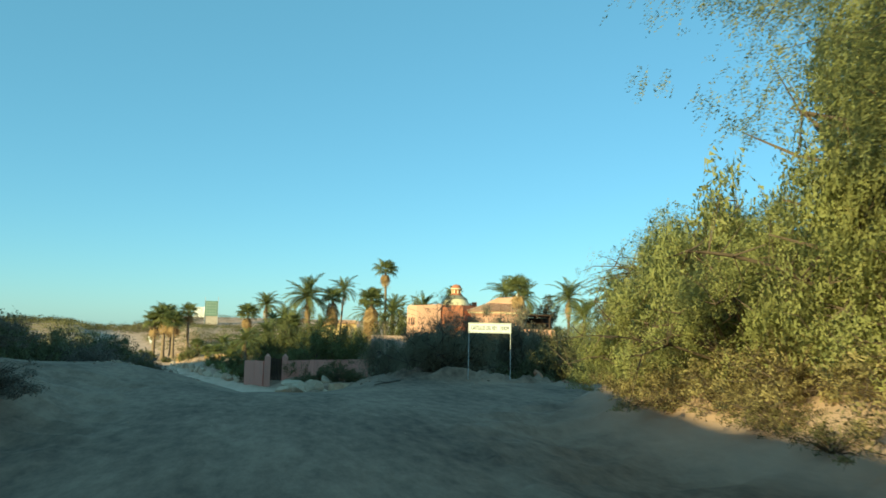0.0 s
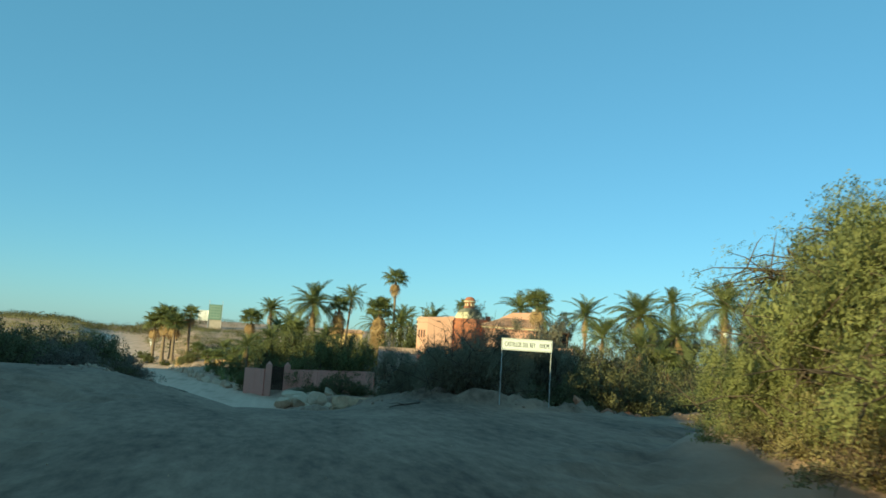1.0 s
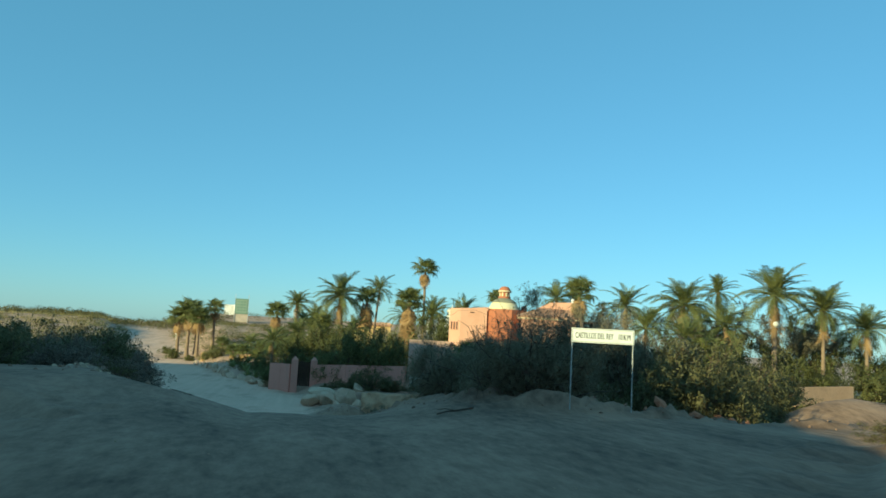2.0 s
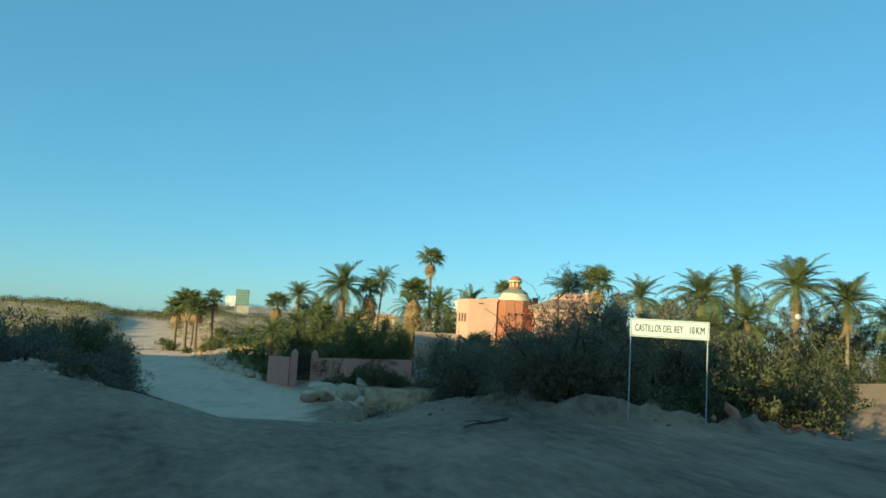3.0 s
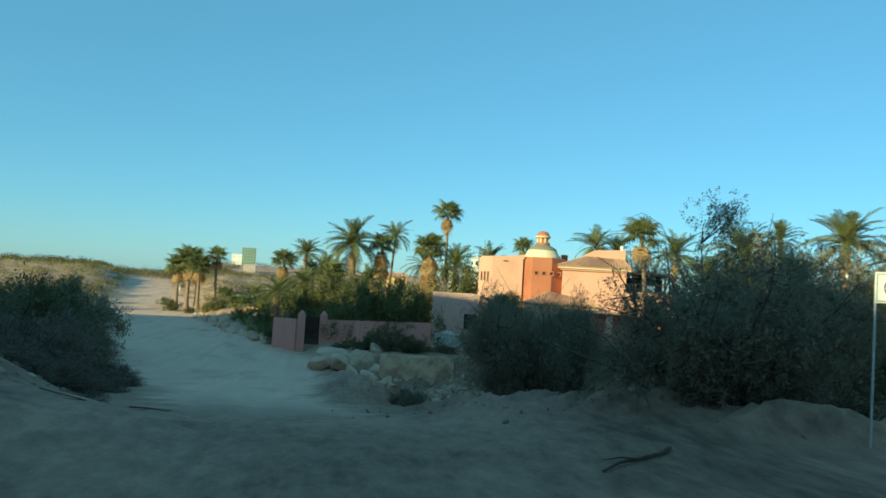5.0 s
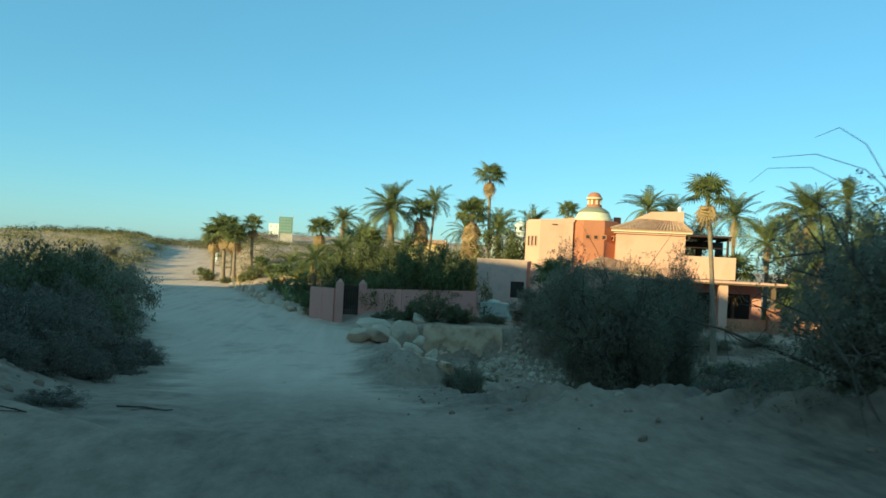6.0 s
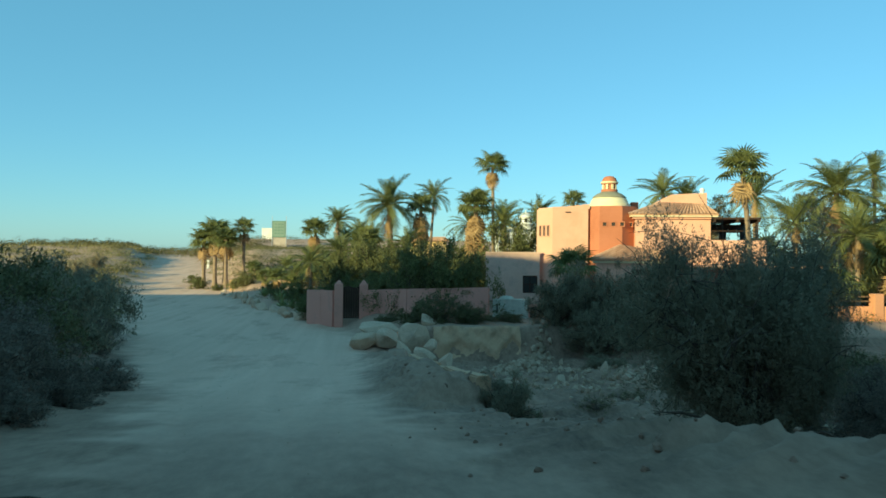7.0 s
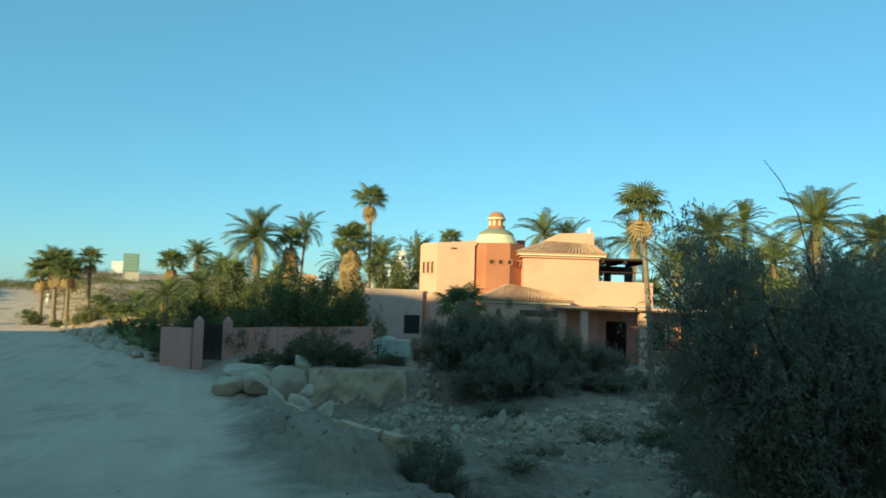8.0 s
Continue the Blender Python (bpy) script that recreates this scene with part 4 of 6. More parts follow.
TALL_FAN = "tall fan palm with a skirt of dead fronds"
DATE = "date palm with long arching green fronds"
COCO = "coconut palm with drooping feather fronds"
YUCCA = "small spiky young palm in the sandy garden"
for i, (kind, x, y, z, size, label, skirt, lean, thick) in enumerate([
    ("fan", 13.3, 103.8, 9.7, 2.5, TALL_FAN, 14, (0.2, 0), 0.17),
    ("fan", 11.2, 100.5, 5.6, 2.9, TALL_FAN, 30, (0, 0), 0.25),
    ("feather", 3.65, 112, 6.6, 4.6, DATE, 12, (0.4, 0), 0.30),
    ("fan", 7.2, 114, 6.3, 2.7, TALL_FAN, 34, (0, 0), 0.24),
    ("feather", 9.1, 118, 8.2, 3.2, COCO, 2, (-0.6, 0), 0.16),
    ("feather", 15.5, 110, 5.2, 3.0, COCO, 0, (0, 0), 0.18),
    ("feather", 19.6, 110, 5.6, 3.2, COCO, 0, (0, 0), 0.18),
    ("fan", 26.0, 120, 7.6, 2.4, "fan palm standing behind the house", 4, (0, 0), 0.18),
    ("fan", -5.2, 135, 4.2, 3.0, TALL_FAN, 14, (0.5, 0), 0.22),
    ("feather", -2.8, 169, 7.2, 4.2, DATE, 4, (0, 0), 0.26),
    ("feather", 0.7, 150, 4.6, 3.6, COCO, 4, (0, 0), 0.2),
    ("fan", -18.0, 134, 3.5, 3.6, "fan palm with a bright green crown", 5, (0, 0), 0.26),
    ("fan", -19.6, 135, 2.5, 3.0, "fan palm with a bright green crown", 5, (0, 0), 0.26),
    ("fan", -16.3, 132, 2.7, 3.0, "fan palm with a bright green crown", 5, (0, 0), 0.26),
    ("fan", -17.2, 137, 2.2, 2.6, "fan palm with a bright green crown", 5, (0, 0), 0.26),
    ("fan", -14.4, 134.5, 4.3, 2.7, "fan palm with a dark shaggy trunk", 4, (0, 0), 0.22),
    ("feather", 27.5, 96.3, 7.0, 3.6, COCO, 2, (0.5, 0), 0.17),
    ("feather", 30.0, 97, 6.6, 3.2, COCO, 2, (0, 0), 0.17),
    ("fan", 20.4, 67.7, 5.7, 2.2, "slender fan palm in front of the balcony", 8, (0.9, 0.2), 0.15),
    ("feather", 34.7, 93.4, 6.6, 3.8, COCO, 5, (0, 0), 0.18),
    ("feather", 39.3, 88.8, 6.8, 4.8, DATE, 8, (0, 0), 0.28),
    ("fan", 31.5, 76.6, -0.9, 2.5, "young fan palm beside the terrace", 0, (0, 0), 0.2),
    ("feather", 45.3, 92.6, 8.8, 3.2, COCO, 3, (0, 0), 0.17),
    ("feather", 50.3, 89.4, 8.6, 5.4, DATE, 10, (0, 0), 0.32),
    ("feather", 55.0, 87.7, 7.2, 4.4, COCO, 10, (0, 0), 0.22),
    ("feather", 62, 90, 5.6, 4.2, COCO, 6, (0, 0), 0.22),
    ("fan", 13.5, 76.0, 0.3, 2.4, "young fan palm in front of the house", 2, (0, 0), 0.16),
    ("feather", -4.0, 103, 0.6, 2.6, "young palm with spreading low fronds", 2, (0, 0), 0.16),
    ("feather", -1.5, 108, 1.6, 3.0, "young palm with spreading low fronds", 4, (0, 0), 0.18),
    ("fan", 1.2, 112, 2.4, 3.0, TALL_FAN, 14, (0, 0), 0.2),
    ("feather", 5.2, 105, 2.2, 3.2, "young palm with spreading low fronds", 4, (0, 0), 0.18),
    ("feather", 11.6, 107, 4.4, 3.2, COCO, 4, (0, 0), 0.18),
    ("feather", 13.8, 100, 4.2, 3.0, COCO, 4, (0, 0), 0.18),
    ("feather", 2.4, 133, 3.6, 3.2, COCO, 3, (0, 0), 0.18),
    ("feather", -1.0, 138, 3.4, 3.0, COCO, 3, (0, 0), 0.18),
    ("feather", 35.6, 80.5, 3.0, 3.8, COCO, 6, (0, 0), 0.2),
    ("fan", 37.4, 79.0, 1.2, 3.4, "bushy young fan palm beside the terrace", 8, (0, 0), 0.2),
    ("feather", 41.5, 84.0, 4.6, 4.0, COCO, 8, (0, 0), 0.2),
    ("fan", 28.6, 80.5, 1.2, 2.6, "bushy young fan palm beside the terrace", 4, (0, 0), 0.18),
    ("feather", 33.0, 84.0, 4.0, 3.6, COCO, 6, (0, 0), 0.18),
    ("fan", -9.8, 118, -1.6, 1.7, YUCCA, 4, (0, 0), 0.12),
    ("fan", -8.0, 112, -1.4, 1.8, YUCCA, 3, (0, 0), 0.12),
    ("feather", -6.6, 121, -0.8, 2.2, YUCCA, 3, (0, 0), 0.14),
    ("fan", -4.6, 115, -1.2, 1.9, YUCCA, 4, (0, 0), 0.12),
    ("feather", -3.2, 119, -0.6, 2.4, YUCCA, 3, (0, 0), 0.14),
    ("fan", -6.2, 108, -1.9, 1.6, YUCCA, 2, (0, 0), 0.1),
    ("fan", -12.2, 128, -0.9, 1.9, YUCCA, 5, (0, 0), 0.13),
    ("feather", -8.6, 131, -0.4, 2.6, YUCCA, 4, (0, 0), 0.15),
    ("fan", -1.8, 126, 0.2, 2.4, YUCCA, 6, (0, 0), 0.14),
    ("feather", 1.6, 118, 0.6, 2.8, YUCCA, 4, (0, 0), 0.15),
]):
    palm(kind, x, y, z, size, label, 300 + i, skirt, lean, thick)


# ---- the house ----
HOUSE = pose(18, 82, 0, 0, 0, -15)
house = thing("house", HOUSE, "two-storey peach stucco house with a domed terracotta tower", "house")
GZ = -3.5
# left wing: chamfered corner with three slits
part("wall", prism([(-4.1, 0), (-1.6, 0), (-1.6, 8), (-5.25, 8), (-5.25, 1.3)], GZ, 4.42, 0.12), PEACH, house)
bm = bmesh.new()
for k in range(5):
    u = -4.1 + k * 0.52
    prism([(u, -0.004), (u + 0.522, -0.004), (u + 0.522, 0.35), (u, 0.35)], 4.30, 4.44 + 0.18 * (k / 4) ** 1.5, 0, bm)
part("parapet", bm, PEACH, house)
for k in range(3):
    t = 0.25 + 0.25 * k
    m = pose(-5.25 + 1.15 * t, 1.3 - 1.3 * t, 2.75, 0, 0, -48.5)
    w = part("window", box((-0.11, -0.03, -0.38), (0.11, 0.05, 0.38)), DARK, house, "narrow slit window", m=m)
    part("frame", pierced(-0.15, 0.15, -0.42, 0.42, -0.06, 0.02, [(-0.1, 0.1, -0.37, 0.37)]), PEACH, w)
part("vent", box((-3.2, -0.05, 4.02), (-2.8, 0.02, 4.10)), DARK, house)


def octagon(cx, cy, r, start=22.5):
    return [(cx + r * math.cos(radians(start + 45 * k)), cy + r * math.sin(radians(start + 45 * k))) for k in range(8)]


# tower with small square windows, roof dome and lantern
TC = (-0.05, 1.45)
part("tower", prism(octagon(*TC, 2.05), GZ, 4.5, 0.08), ORANGE, house, "terracotta octagonal tower")
for k in range(4):
    u = -0.48 + 0.6 * k
    v = TC[1] - 2.05 * math.cos(radians(22.5)) if u < 0.78 else TC[1] - 1.894 + (u - 0.735)
    w = part("window", box((u - 0.13, v - 0.012, 3.08), (u + 0.13, v + 0.1, 3.34)), DARK, house, "small square tower window")
    part("frame", pierced(u - 0.19, u + 0.19, 3.02, 3.40, v - 0.05, v - 0.015, [(u - 0.125, u + 0.125, 3.085, 3.335)]), ORANGE, w)
dome_m = Matrix.Translation((TC[0] - 0.02, TC[1] - 0.1, 0))
part("dome", lathe([(1.46, 4.45), (1.46, 4.72), (1.36, 4.76), (1.30, 4.95), (1.12, 5.22), (0.86, 5.40), (0.62, 5.48), (0, 5.49)], 32), CREAM, house, "cream ribbed dome base", True, dome_m)
part("band", lathe([(1.20, 5.15), (1.21, 5.18), (1.08, 5.31), (0.88, 5.45), (0.66, 5.55), (0.58, 5.60), (0, 5.60)], 32), BAND, house, "grey-green band round the dome", True, dome_m)
lantern = part("lantern", lathe([(0.56, 5.58), (0.56, 5.72), (0.42, 5.74), (0.42, 6.0), (0.56, 6.02), (0.56, 6.10), (0, 6.10)], 24), ORANGE, house, "dome lantern", m=dome_m @ Matrix.Translation((0, 0, -1.67)) @ Matrix.Diagonal((1.05, 1.05, 1.3, 1)))
for k in range(8):
    a = radians(45 * k + 22)
    part("post", box((-0.07, -0.05, 5.72), (0.07, 0.05, 6.02)), CREAM, lantern, m=pose(0.45 * math.cos(a), 0.45 * math.sin(a), 0, 0, 0, math.degrees(a) + 90))
part("ring", lathe([(0.58, 6.06), (0.60, 6.09), (0.60, 6.15), (0.52, 6.17), (0, 6.17)], 24), CREAM, lantern)
part("cap", lathe([(0.52, 6.16), (0.50, 6.24), (0.42, 6.36), (0.28, 6.45), (0, 6.49)], 24), ORANGE, lantern, "terracotta lantern cap", True)
part("chimney", box((1.55, 2.6, 4.0), (2.1, 3.2, 4.95), 0.03), ORANGE, house, "terracotta chimney")
part("chimney", box((1.05, 3.2, 4.0), (1.5, 3.7, 4.85), 0.03), ORANGE, house, "terracotta chimney")

# right wing: upper room with tiled eaves and balcony
part("wall", pierced(1.62, 6.65, GZ, 3.72, -0.6, 0.0, []), PEACH, house)
part("wall", prism([(1.62, 0.0), (6.65, 0.0), (6.65, 7.5), (1.62, 7.5)], GZ, 3.7), PEACH, house)
part("cornice", prism([(1.25, -0.95), (7.08, -0.95), (7.08, 8.0), (1.25, 8.0)], 3.72, 3.90, 0.03), CREAM, house, "cream cornice under the eaves")
part("cornice", prism([(1.42, -0.78), (6.9, -0.78), (6.9, 8.0), (1.42, 8.0)], 3.58, 3.72, 0.03), PEACH, house)


def tile_roof(corners, rows, cols, parent):
    """Half-round clay tiles over a four-sided slope: corners low-left, low-right, high-right, high-left."""
    a, b, c, d = [Vector(p) for p in corners]
    nrm = (b - a).cross(d - a).normalized()
    bm = bmesh.new()
    vs = [bm.verts.new(p) for p in (a, b, c, d)] + [bm.verts.new(p - nrm * 0.1) for p in (a, b, c, d)]
    bm.faces.new(vs[:4])
    bm.faces.new(vs[7:3:-1])
    for i in range(4):
        bm.faces.new((vs[i], vs[4 + i], vs[4 + (i + 1) % 4], vs[(i + 1) % 4]))
    roof = part("roof", bm, TILE, parent, "pale clay tile roof")
    v, f = [], []
    for i in range(cols):
        u0, u1 = (i + 0.12) / cols, (i + 0.88) / cols
        for j in range(rows):
            t0, t1 = j / rows, min(1.0, (j + 1.12) / rows)
            b0 = len(v)
            for t, lift in ((t0, 0.035), (t1, 0.0)):
                lo, hi = a.lerp(b, u0), d.lerp(c, u0)
                p0 = lo.lerp(hi, t)
                p1 = a.lerp(b, u1).lerp(d.lerp(c, u1), t)
                half = (p1 - p0).length * 0.5
                for k in range(5):
                    s = math.sin(math.pi * k / 4)
                    v.append(tuple(p0.lerp(p1, k / 4) + nrm * (0.012 + lift + half * 0.8 * s)))
            for k in range(4):
                f.append((b0 + k, b0 + k + 1, b0 + 6 + k, b0 + 5 + k))
            f.append((b0, b0 + 1, b0 + 2, b0 + 3, b0 + 4))
    o = new("tiles", quick_mesh("tiles", v, f, TILE))
    o.parent = roof
    tagged(o, "rows of half-round clay tiles", kind="stuff")
    return roof


tile_roof([(1.2, -1.0, 3.90), (7.12, -1.0, 3.90), (6.6, 1.5, 4.75), (3.6, 1.5, 4.85)], 8, 24, house)
tile_roof([(1.2, 5.0, 3.90), (1.2, -1.0, 3.90), (3.6, 1.5, 4.85), (3.6, 5.0, 4.85)], 8, 18, house)
part("parapet", prism([(3.4, 1.5), (6.75, 1.5), (6.75, 1.75), (3.4, 1.75)], 3.9, 4.9), PEACH, house)
bm = bmesh.new()
for p in ((3.0, 1.52, 4.55), (6.75, 1.52, 4.55), (6.75, 1.52, 5.55), (4.3, 1.52, 5.42), (3.4, 1.52, 4.98), (3.0, 1.52, 4.75)):
    bm.verts.new(p)
    bm.verts.new((p[0], 1.85, p[2]))
bm.verts.ensure_lookup_table()
corners = list(bm.verts)
fr, bk = corners[0::2], corners[1::2]
bm.faces.new(fr)
bm.faces.new(bk[::-1])
for i in range(6):
    bm.faces.new((fr[i], bk[i], bk[(i + 1) % 6], fr[(i + 1) % 6]))
part("parapet", bm, PEACH, house, "sloping parapet over the tiled eaves")
part("finial", lathe([(0.16, 5.48), (0.2, 5.55), (0.1, 5.6), (0.19, 5.72), (0.14, 5.86), (0, 5.92)], 12), WHITE, house, "white roof finial", True, Matrix.Translation((6.45, 1.68, 0)))

# balcony
part("balcony_wall", pierced(6.652, 10.3, 0.5, 2.14, -0.6, -0.35, []), PEACH, house)
part("balcony_wall", box((10.05, -0.35, 0.5), (10.3, 5.0, 2.14)), PEACH, house)
part("floor_slab", box((6.66, -0.35, 0.5), (10.05, 5.0, 0.75)), PEACH, house)
# back wall in near-black: the balcony's shade is put into its colour
part("back_wall", pierced(6.66, 10.3, 0.75, 3.4, 4.6, 4.8, [(7.2, 8.2, 0.75, 2.9), (8.7, 9.7, 1.6, 2.8)]), DARK, house)
for u in (6.8, 8.3, 9.7):
    part("beam", box((u, -0.9, 3.36), (u + 0.14, 4.6, 3.56)), WOOD_AND_SHADE, house)
part("pergola_roof", box((6.66, -0.9, 3.56), (9.9, 4.7, 3.68)), WOOD_AND_SHADE, house, "dark timber balcony roof")
part("post", box((9.62, -0.55, 2.14), (9.78, -0.4, 3.36)), WOOD_AND_SHADE, house)
part("ceiling_fan", lathe([(0, 2.95), (0.1, 2.96), (0.1, 3.12), (0.02, 3.14), (0.02, 3.36)], 10), WOOD_AND_SHADE, house, m=Matrix.Translation((8.2, 1.0, 0)))
part("beam", box((6.7, -0.5, 2.75), (9.7, -0.42, 2.8)), WOOD_AND_SHADE, house)

# ground floor terrace
part("terrace_roof", prism([(3.2, -3.6), (13.2, -3.6), (13.2, -0.35), (3.2, -0.35)], 0.30, 0.44, 0.02), PEACH, house)
part("fascia", box((3.2, -3.66, 0.2), (13.25, -3.58, 0.32)), WOOD, house, "dark wooden edge beam")
for u, w in ((5.2, 0.24), (9.0, 0.30), (12.35, 0.15)):
    part("pillar", box((u - w, -3.45, GZ), (u + w, -3.45 + 2 * w, 0.2), 0.02), PEACH if w > 0.2 else WOOD, house, "terrace pillar")
part("pillar_base", box((12.0, -3.75, GZ), (12.75, -2.95, -1.35), 0.03), ORANGE, house)
part("wall", pierced(6.652, 12.2, GZ, 0.29, -0.6, -0.36, [(7.2, 8.6, -3.2, -0.5), (9.4, 11.4, -3.0, -0.5)]), PINK, house)
# dark sheet behind the doors, in place of the room's shade
part("shadow_wall", box((6.66, 2.8, GZ), (12.2, 3.0, 0.29)), WOOD_AND_SHADE, house)
for u0, u1 in ((7.2, 8.6), (9.4, 11.4)):
    d = part("window", pierced(u0, u1, -3.2, -0.5, -0.52, -0.46, [(u0 + 0.08, (u0 + u1) / 2 - 0.04, -3.1, -0.6), ((u0 + u1) / 2 + 0.04, u1 - 0.08, -3.1, -0.6)]), WOOD_AND_SHADE, house, "dark timber terrace door")
# entrance bay with a hipped tile roof
part("bay", prism([(-1.1, -2.7), (4.2, -2.7), (4.2, 0), (-1.1, 0)], GZ, 0.72), PEACH, house)
tile_roof([(-1.5, -3.1, 0.74), (4.6, -3.1, 0.74), (3.4, -1.2, 1.3), (0.6, -1.2, 1.75)], 8, 26, house)
tile_roof([(-1.5, 0.2, 0.74), (-1.5, -3.1, 0.74), (0.6, -1.2, 1.75), (0.6, 0.2, 1.75)], 8, 14, house)
part("roof_back", prism([(0.6, -1.2), (3.4, -1.2), (4.2, 0), (0.6, 0)], 0.72, 1.28), TILE, house)
part("cornice", box((-1.3, -2.9, 0.5), (4.4, 0, 0.735)), CREAM, house)
part("niche", box((1.2, -2.73, -0.3), (3.6, -2.66, 0.1)), WOOD, house, "dark lintel over the entrance")
# low wing in the shade
part("low_wing", pierced(-8.9, -5.0, GZ, 1.08, 0.35, 0.6, [(-6.2, -5.15, -1.75, -0.5)]), WING, house, "low weathered beige wing")
part("low_wing", prism([(-8.9, 2.4), (-5.26, 2.4), (-5.26, 6.5), (-8.9, 6.5)], GZ, 1.06), WING, house)
part("low_wing", box((-8.9, 0.6, GZ), (-8.65, 2.4, 1.07)), WING, house)
win = part("window", pierced(-6.2, -5.15, -1.75, -0.5, 0.40, 0.46, [(-6.12, -5.72, -1.67, -1.15), (-5.64, -5.23, -1.67, -1.15), (-6.12, -5.72, -1.08, -0.58), (-5.64, -5.23, -1.08, -0.58)]), WOOD_AND_SHADE, house, "dark timber casement window")
part("pane", box((-6.2, 0.47, -1.75), (-5.15, 0.49, -0.5)), DARK, win)
part("terrace_edge", pierced(-8.9, -4.9, 1.08, 1.2, 0.3, 0.65, []), WING, house)

# pale utility enclosure by the low wing
util = thing("utility_box", pose(8.9, 78.2, -3.3, 0, 0, -12), "pale plastered utility enclosure beside the garden wall", "enclosure")
part("body", box((0, 0, -0.3), (2.3, 0.8, 1.42), 0.05), PLASTER, util)
part("top", lathe([(0.5, 1.4), (0.46, 1.5), (0.3, 1.6), (0, 1.64)], 16), PLASTER, util, "rounded plaster cap", True, Matrix.Translation((0.9, 0.4, 0)))
part("slot", box((0.25, -0.01, 0.55), (0.33, 0.03, 1.1)), DARK, util)
part("pier", box((2.3, 0.1, -0.3), (2.9, 0.7, 1.1), 0.03), PINK, util)
# flat dark panel painted in for the shaded hole
part("opening", box((2.42, 0.07, 0.2), (2.78, 0.12, 0.95)), WOOD_AND_SHADE, util)

# ---- garden wall and gate ----
gwall = thing("garden_wall", pose(0, 0, 0), "pink stucco garden wall with capped gate posts", "wall", kind="structure")


def wall_run(a, b, z0a, z0b, z1a, z1b, thick, parent, mat=PINK):
    a, b = Vector((*a, 0)), Vector((*b, 0))
    d = (b - a).normalized()
    s = Vector((-d.y, d.x, 0)) * thick / 2
    bm = bmesh.new()
    lo = [bm.verts.new(p) for p in (a - s + Vector((0, 0, z0a)), b - s + Vector((0, 0, z0b)), b + s + Vector((0, 0, z0b)), a + s + Vector((0, 0, z0a)))]
    hi = [bm.verts.new(p) for p in (a - s + Vector((0, 0, z1a)), b - s + Vector((0, 0, z1b)), b + s + Vector((0, 0, z1b)), a + s + Vector((0, 0, z1a)))]
    bm.faces.new(hi)
    bm.faces.new(lo[::-1])
    for i in range(4):
        bm.faces.new((lo[i], lo[(i + 1) % 4], hi[(i + 1) % 4], hi[i]))
    bmesh.ops.bevel(bm, geom=[e for e in bm.edges if e.verts[0] in hi and e.verts[1] in hi], offset=0.04, segments=2, affect="EDGES")
    return part("wall_panel", bm, mat, parent)


wall_run((-1.35, 83.2), (-3.3, 86.6), -4.2, -4.2, -1.62, -1.72, 0.25, gwall)
wall_run((-2.3, 84.86), (-2.22, 84.74), -4.2, -4.2, -1.62, -1.62, 0.30, gwall)
wall_run((0.95, 83.0), (3.5, 79.3), -4.2, -4.2, -1.55, -1.3, 0.25, gwall)
wall_run((3.5, 79.3), (8.3, 76.2), -4.2, -4.2, -1.3, -1.05, 0.25, gwall)
for x in (-1.03, 0.69):
    m = Matrix.Translation((x, 83.14, 0))
    p = part("gate_post", box((-0.3, -0.3, -4.2), (0.3, 0.3, -1.22), 0.03), PINK, gwall, m=m)
    part("cap", lathe([(0.40, -1.22), (0.40, -1.14), (0.30, -1.12), (0.16, -0.96), (0, -0.86)], 4), PINK, p, m=pose(0, 0, 0, 0, 0, 45))
gate = thing("garden_gate", pose(0, 0, 0), "dark wooden plank gate between pink posts", "gate")
for k in range(7):
    part("plank", box((-0.72 + k * 0.163, 83.20, -3.55), (-0.57 + k * 0.163, 83.25, -1.35 + 0.05 * math.sin(k * 1.1)), 0.01), WOOD_AND_SHADE, gate)
for z in (-3.1, -1.8):
    part("rail", box((-0.73, 83.252, z), (0.40, 83.30, z + 0.12)), WOOD_AND_SHADE, gate)

# low terracotta terrace wall on the sunny side
twall = thing("terrace_wall", pose(0, 0, 0), "low sunlit terracotta terrace wall with piers", "wall", kind="structure")
wall_run((26.0, 77.6), (44.0, 73.6), -3.8, -3.8, -2.25, -1.95, 0.3, twall, TERRACE)
for k, (x, y) in enumerate(((29.9, 76.75), (33.8, 75.87), (37.0, 75.15), (40.5, 74.4))):
    part("pier", box((x - 0.32, y - 0.32, -3.8), (x + 0.32, y + 0.32, -1.35 + 0.05 * k), 0.03), TERRACE, twall)
for k in range(3):
    x0, y0, x1, y1 = ((30.3, 76.66, 33.4, 75.96), (34.2, 75.78, 36.6, 75.24), (37.4, 75.06, 40.1, 74.49))[k]
    for z in (-1.55, -1.85):
        wall_run((x0, y0), (x1, y1), z, z, z + 0.1, z + 0.1, 0.08, twall, WOOD)

# ---- road sign ----
sign = thing("road_sign", pose(6.326, 27.2, 0, 0, 0, -17.4), "white direction sign on two thin steel posts", "road sign")
SW = 1.42
for k, u in enumerate((0.0, SW)):
    v, f = [], []
    zb = ground_at(6.326 + u * 0.954, 27.2 - u * 0.299) - 0.15
    tube(v, f, [(u, 0, zb), (u, 0, 0.8), (u, 0, 1.9)], [0.0125, 0.0125, 0.0125], 8)
    o = new("post", quick_mesh("post", v, f, STEEL, True))
    o.parent = sign
plate = part("plate", box((-0.02, -0.034, 1.56), (SW + 0.02, -0.024, 1.90), 0.002), SIGN_WHITE, sign, "white sign plate with a dark border")
part("border", pierced(0.0, SW, 1.58, 1.88, -0.038, -0.0345, [(0.006, SW - 0.006, 1.586, 1.874)]), BLACK, plate)
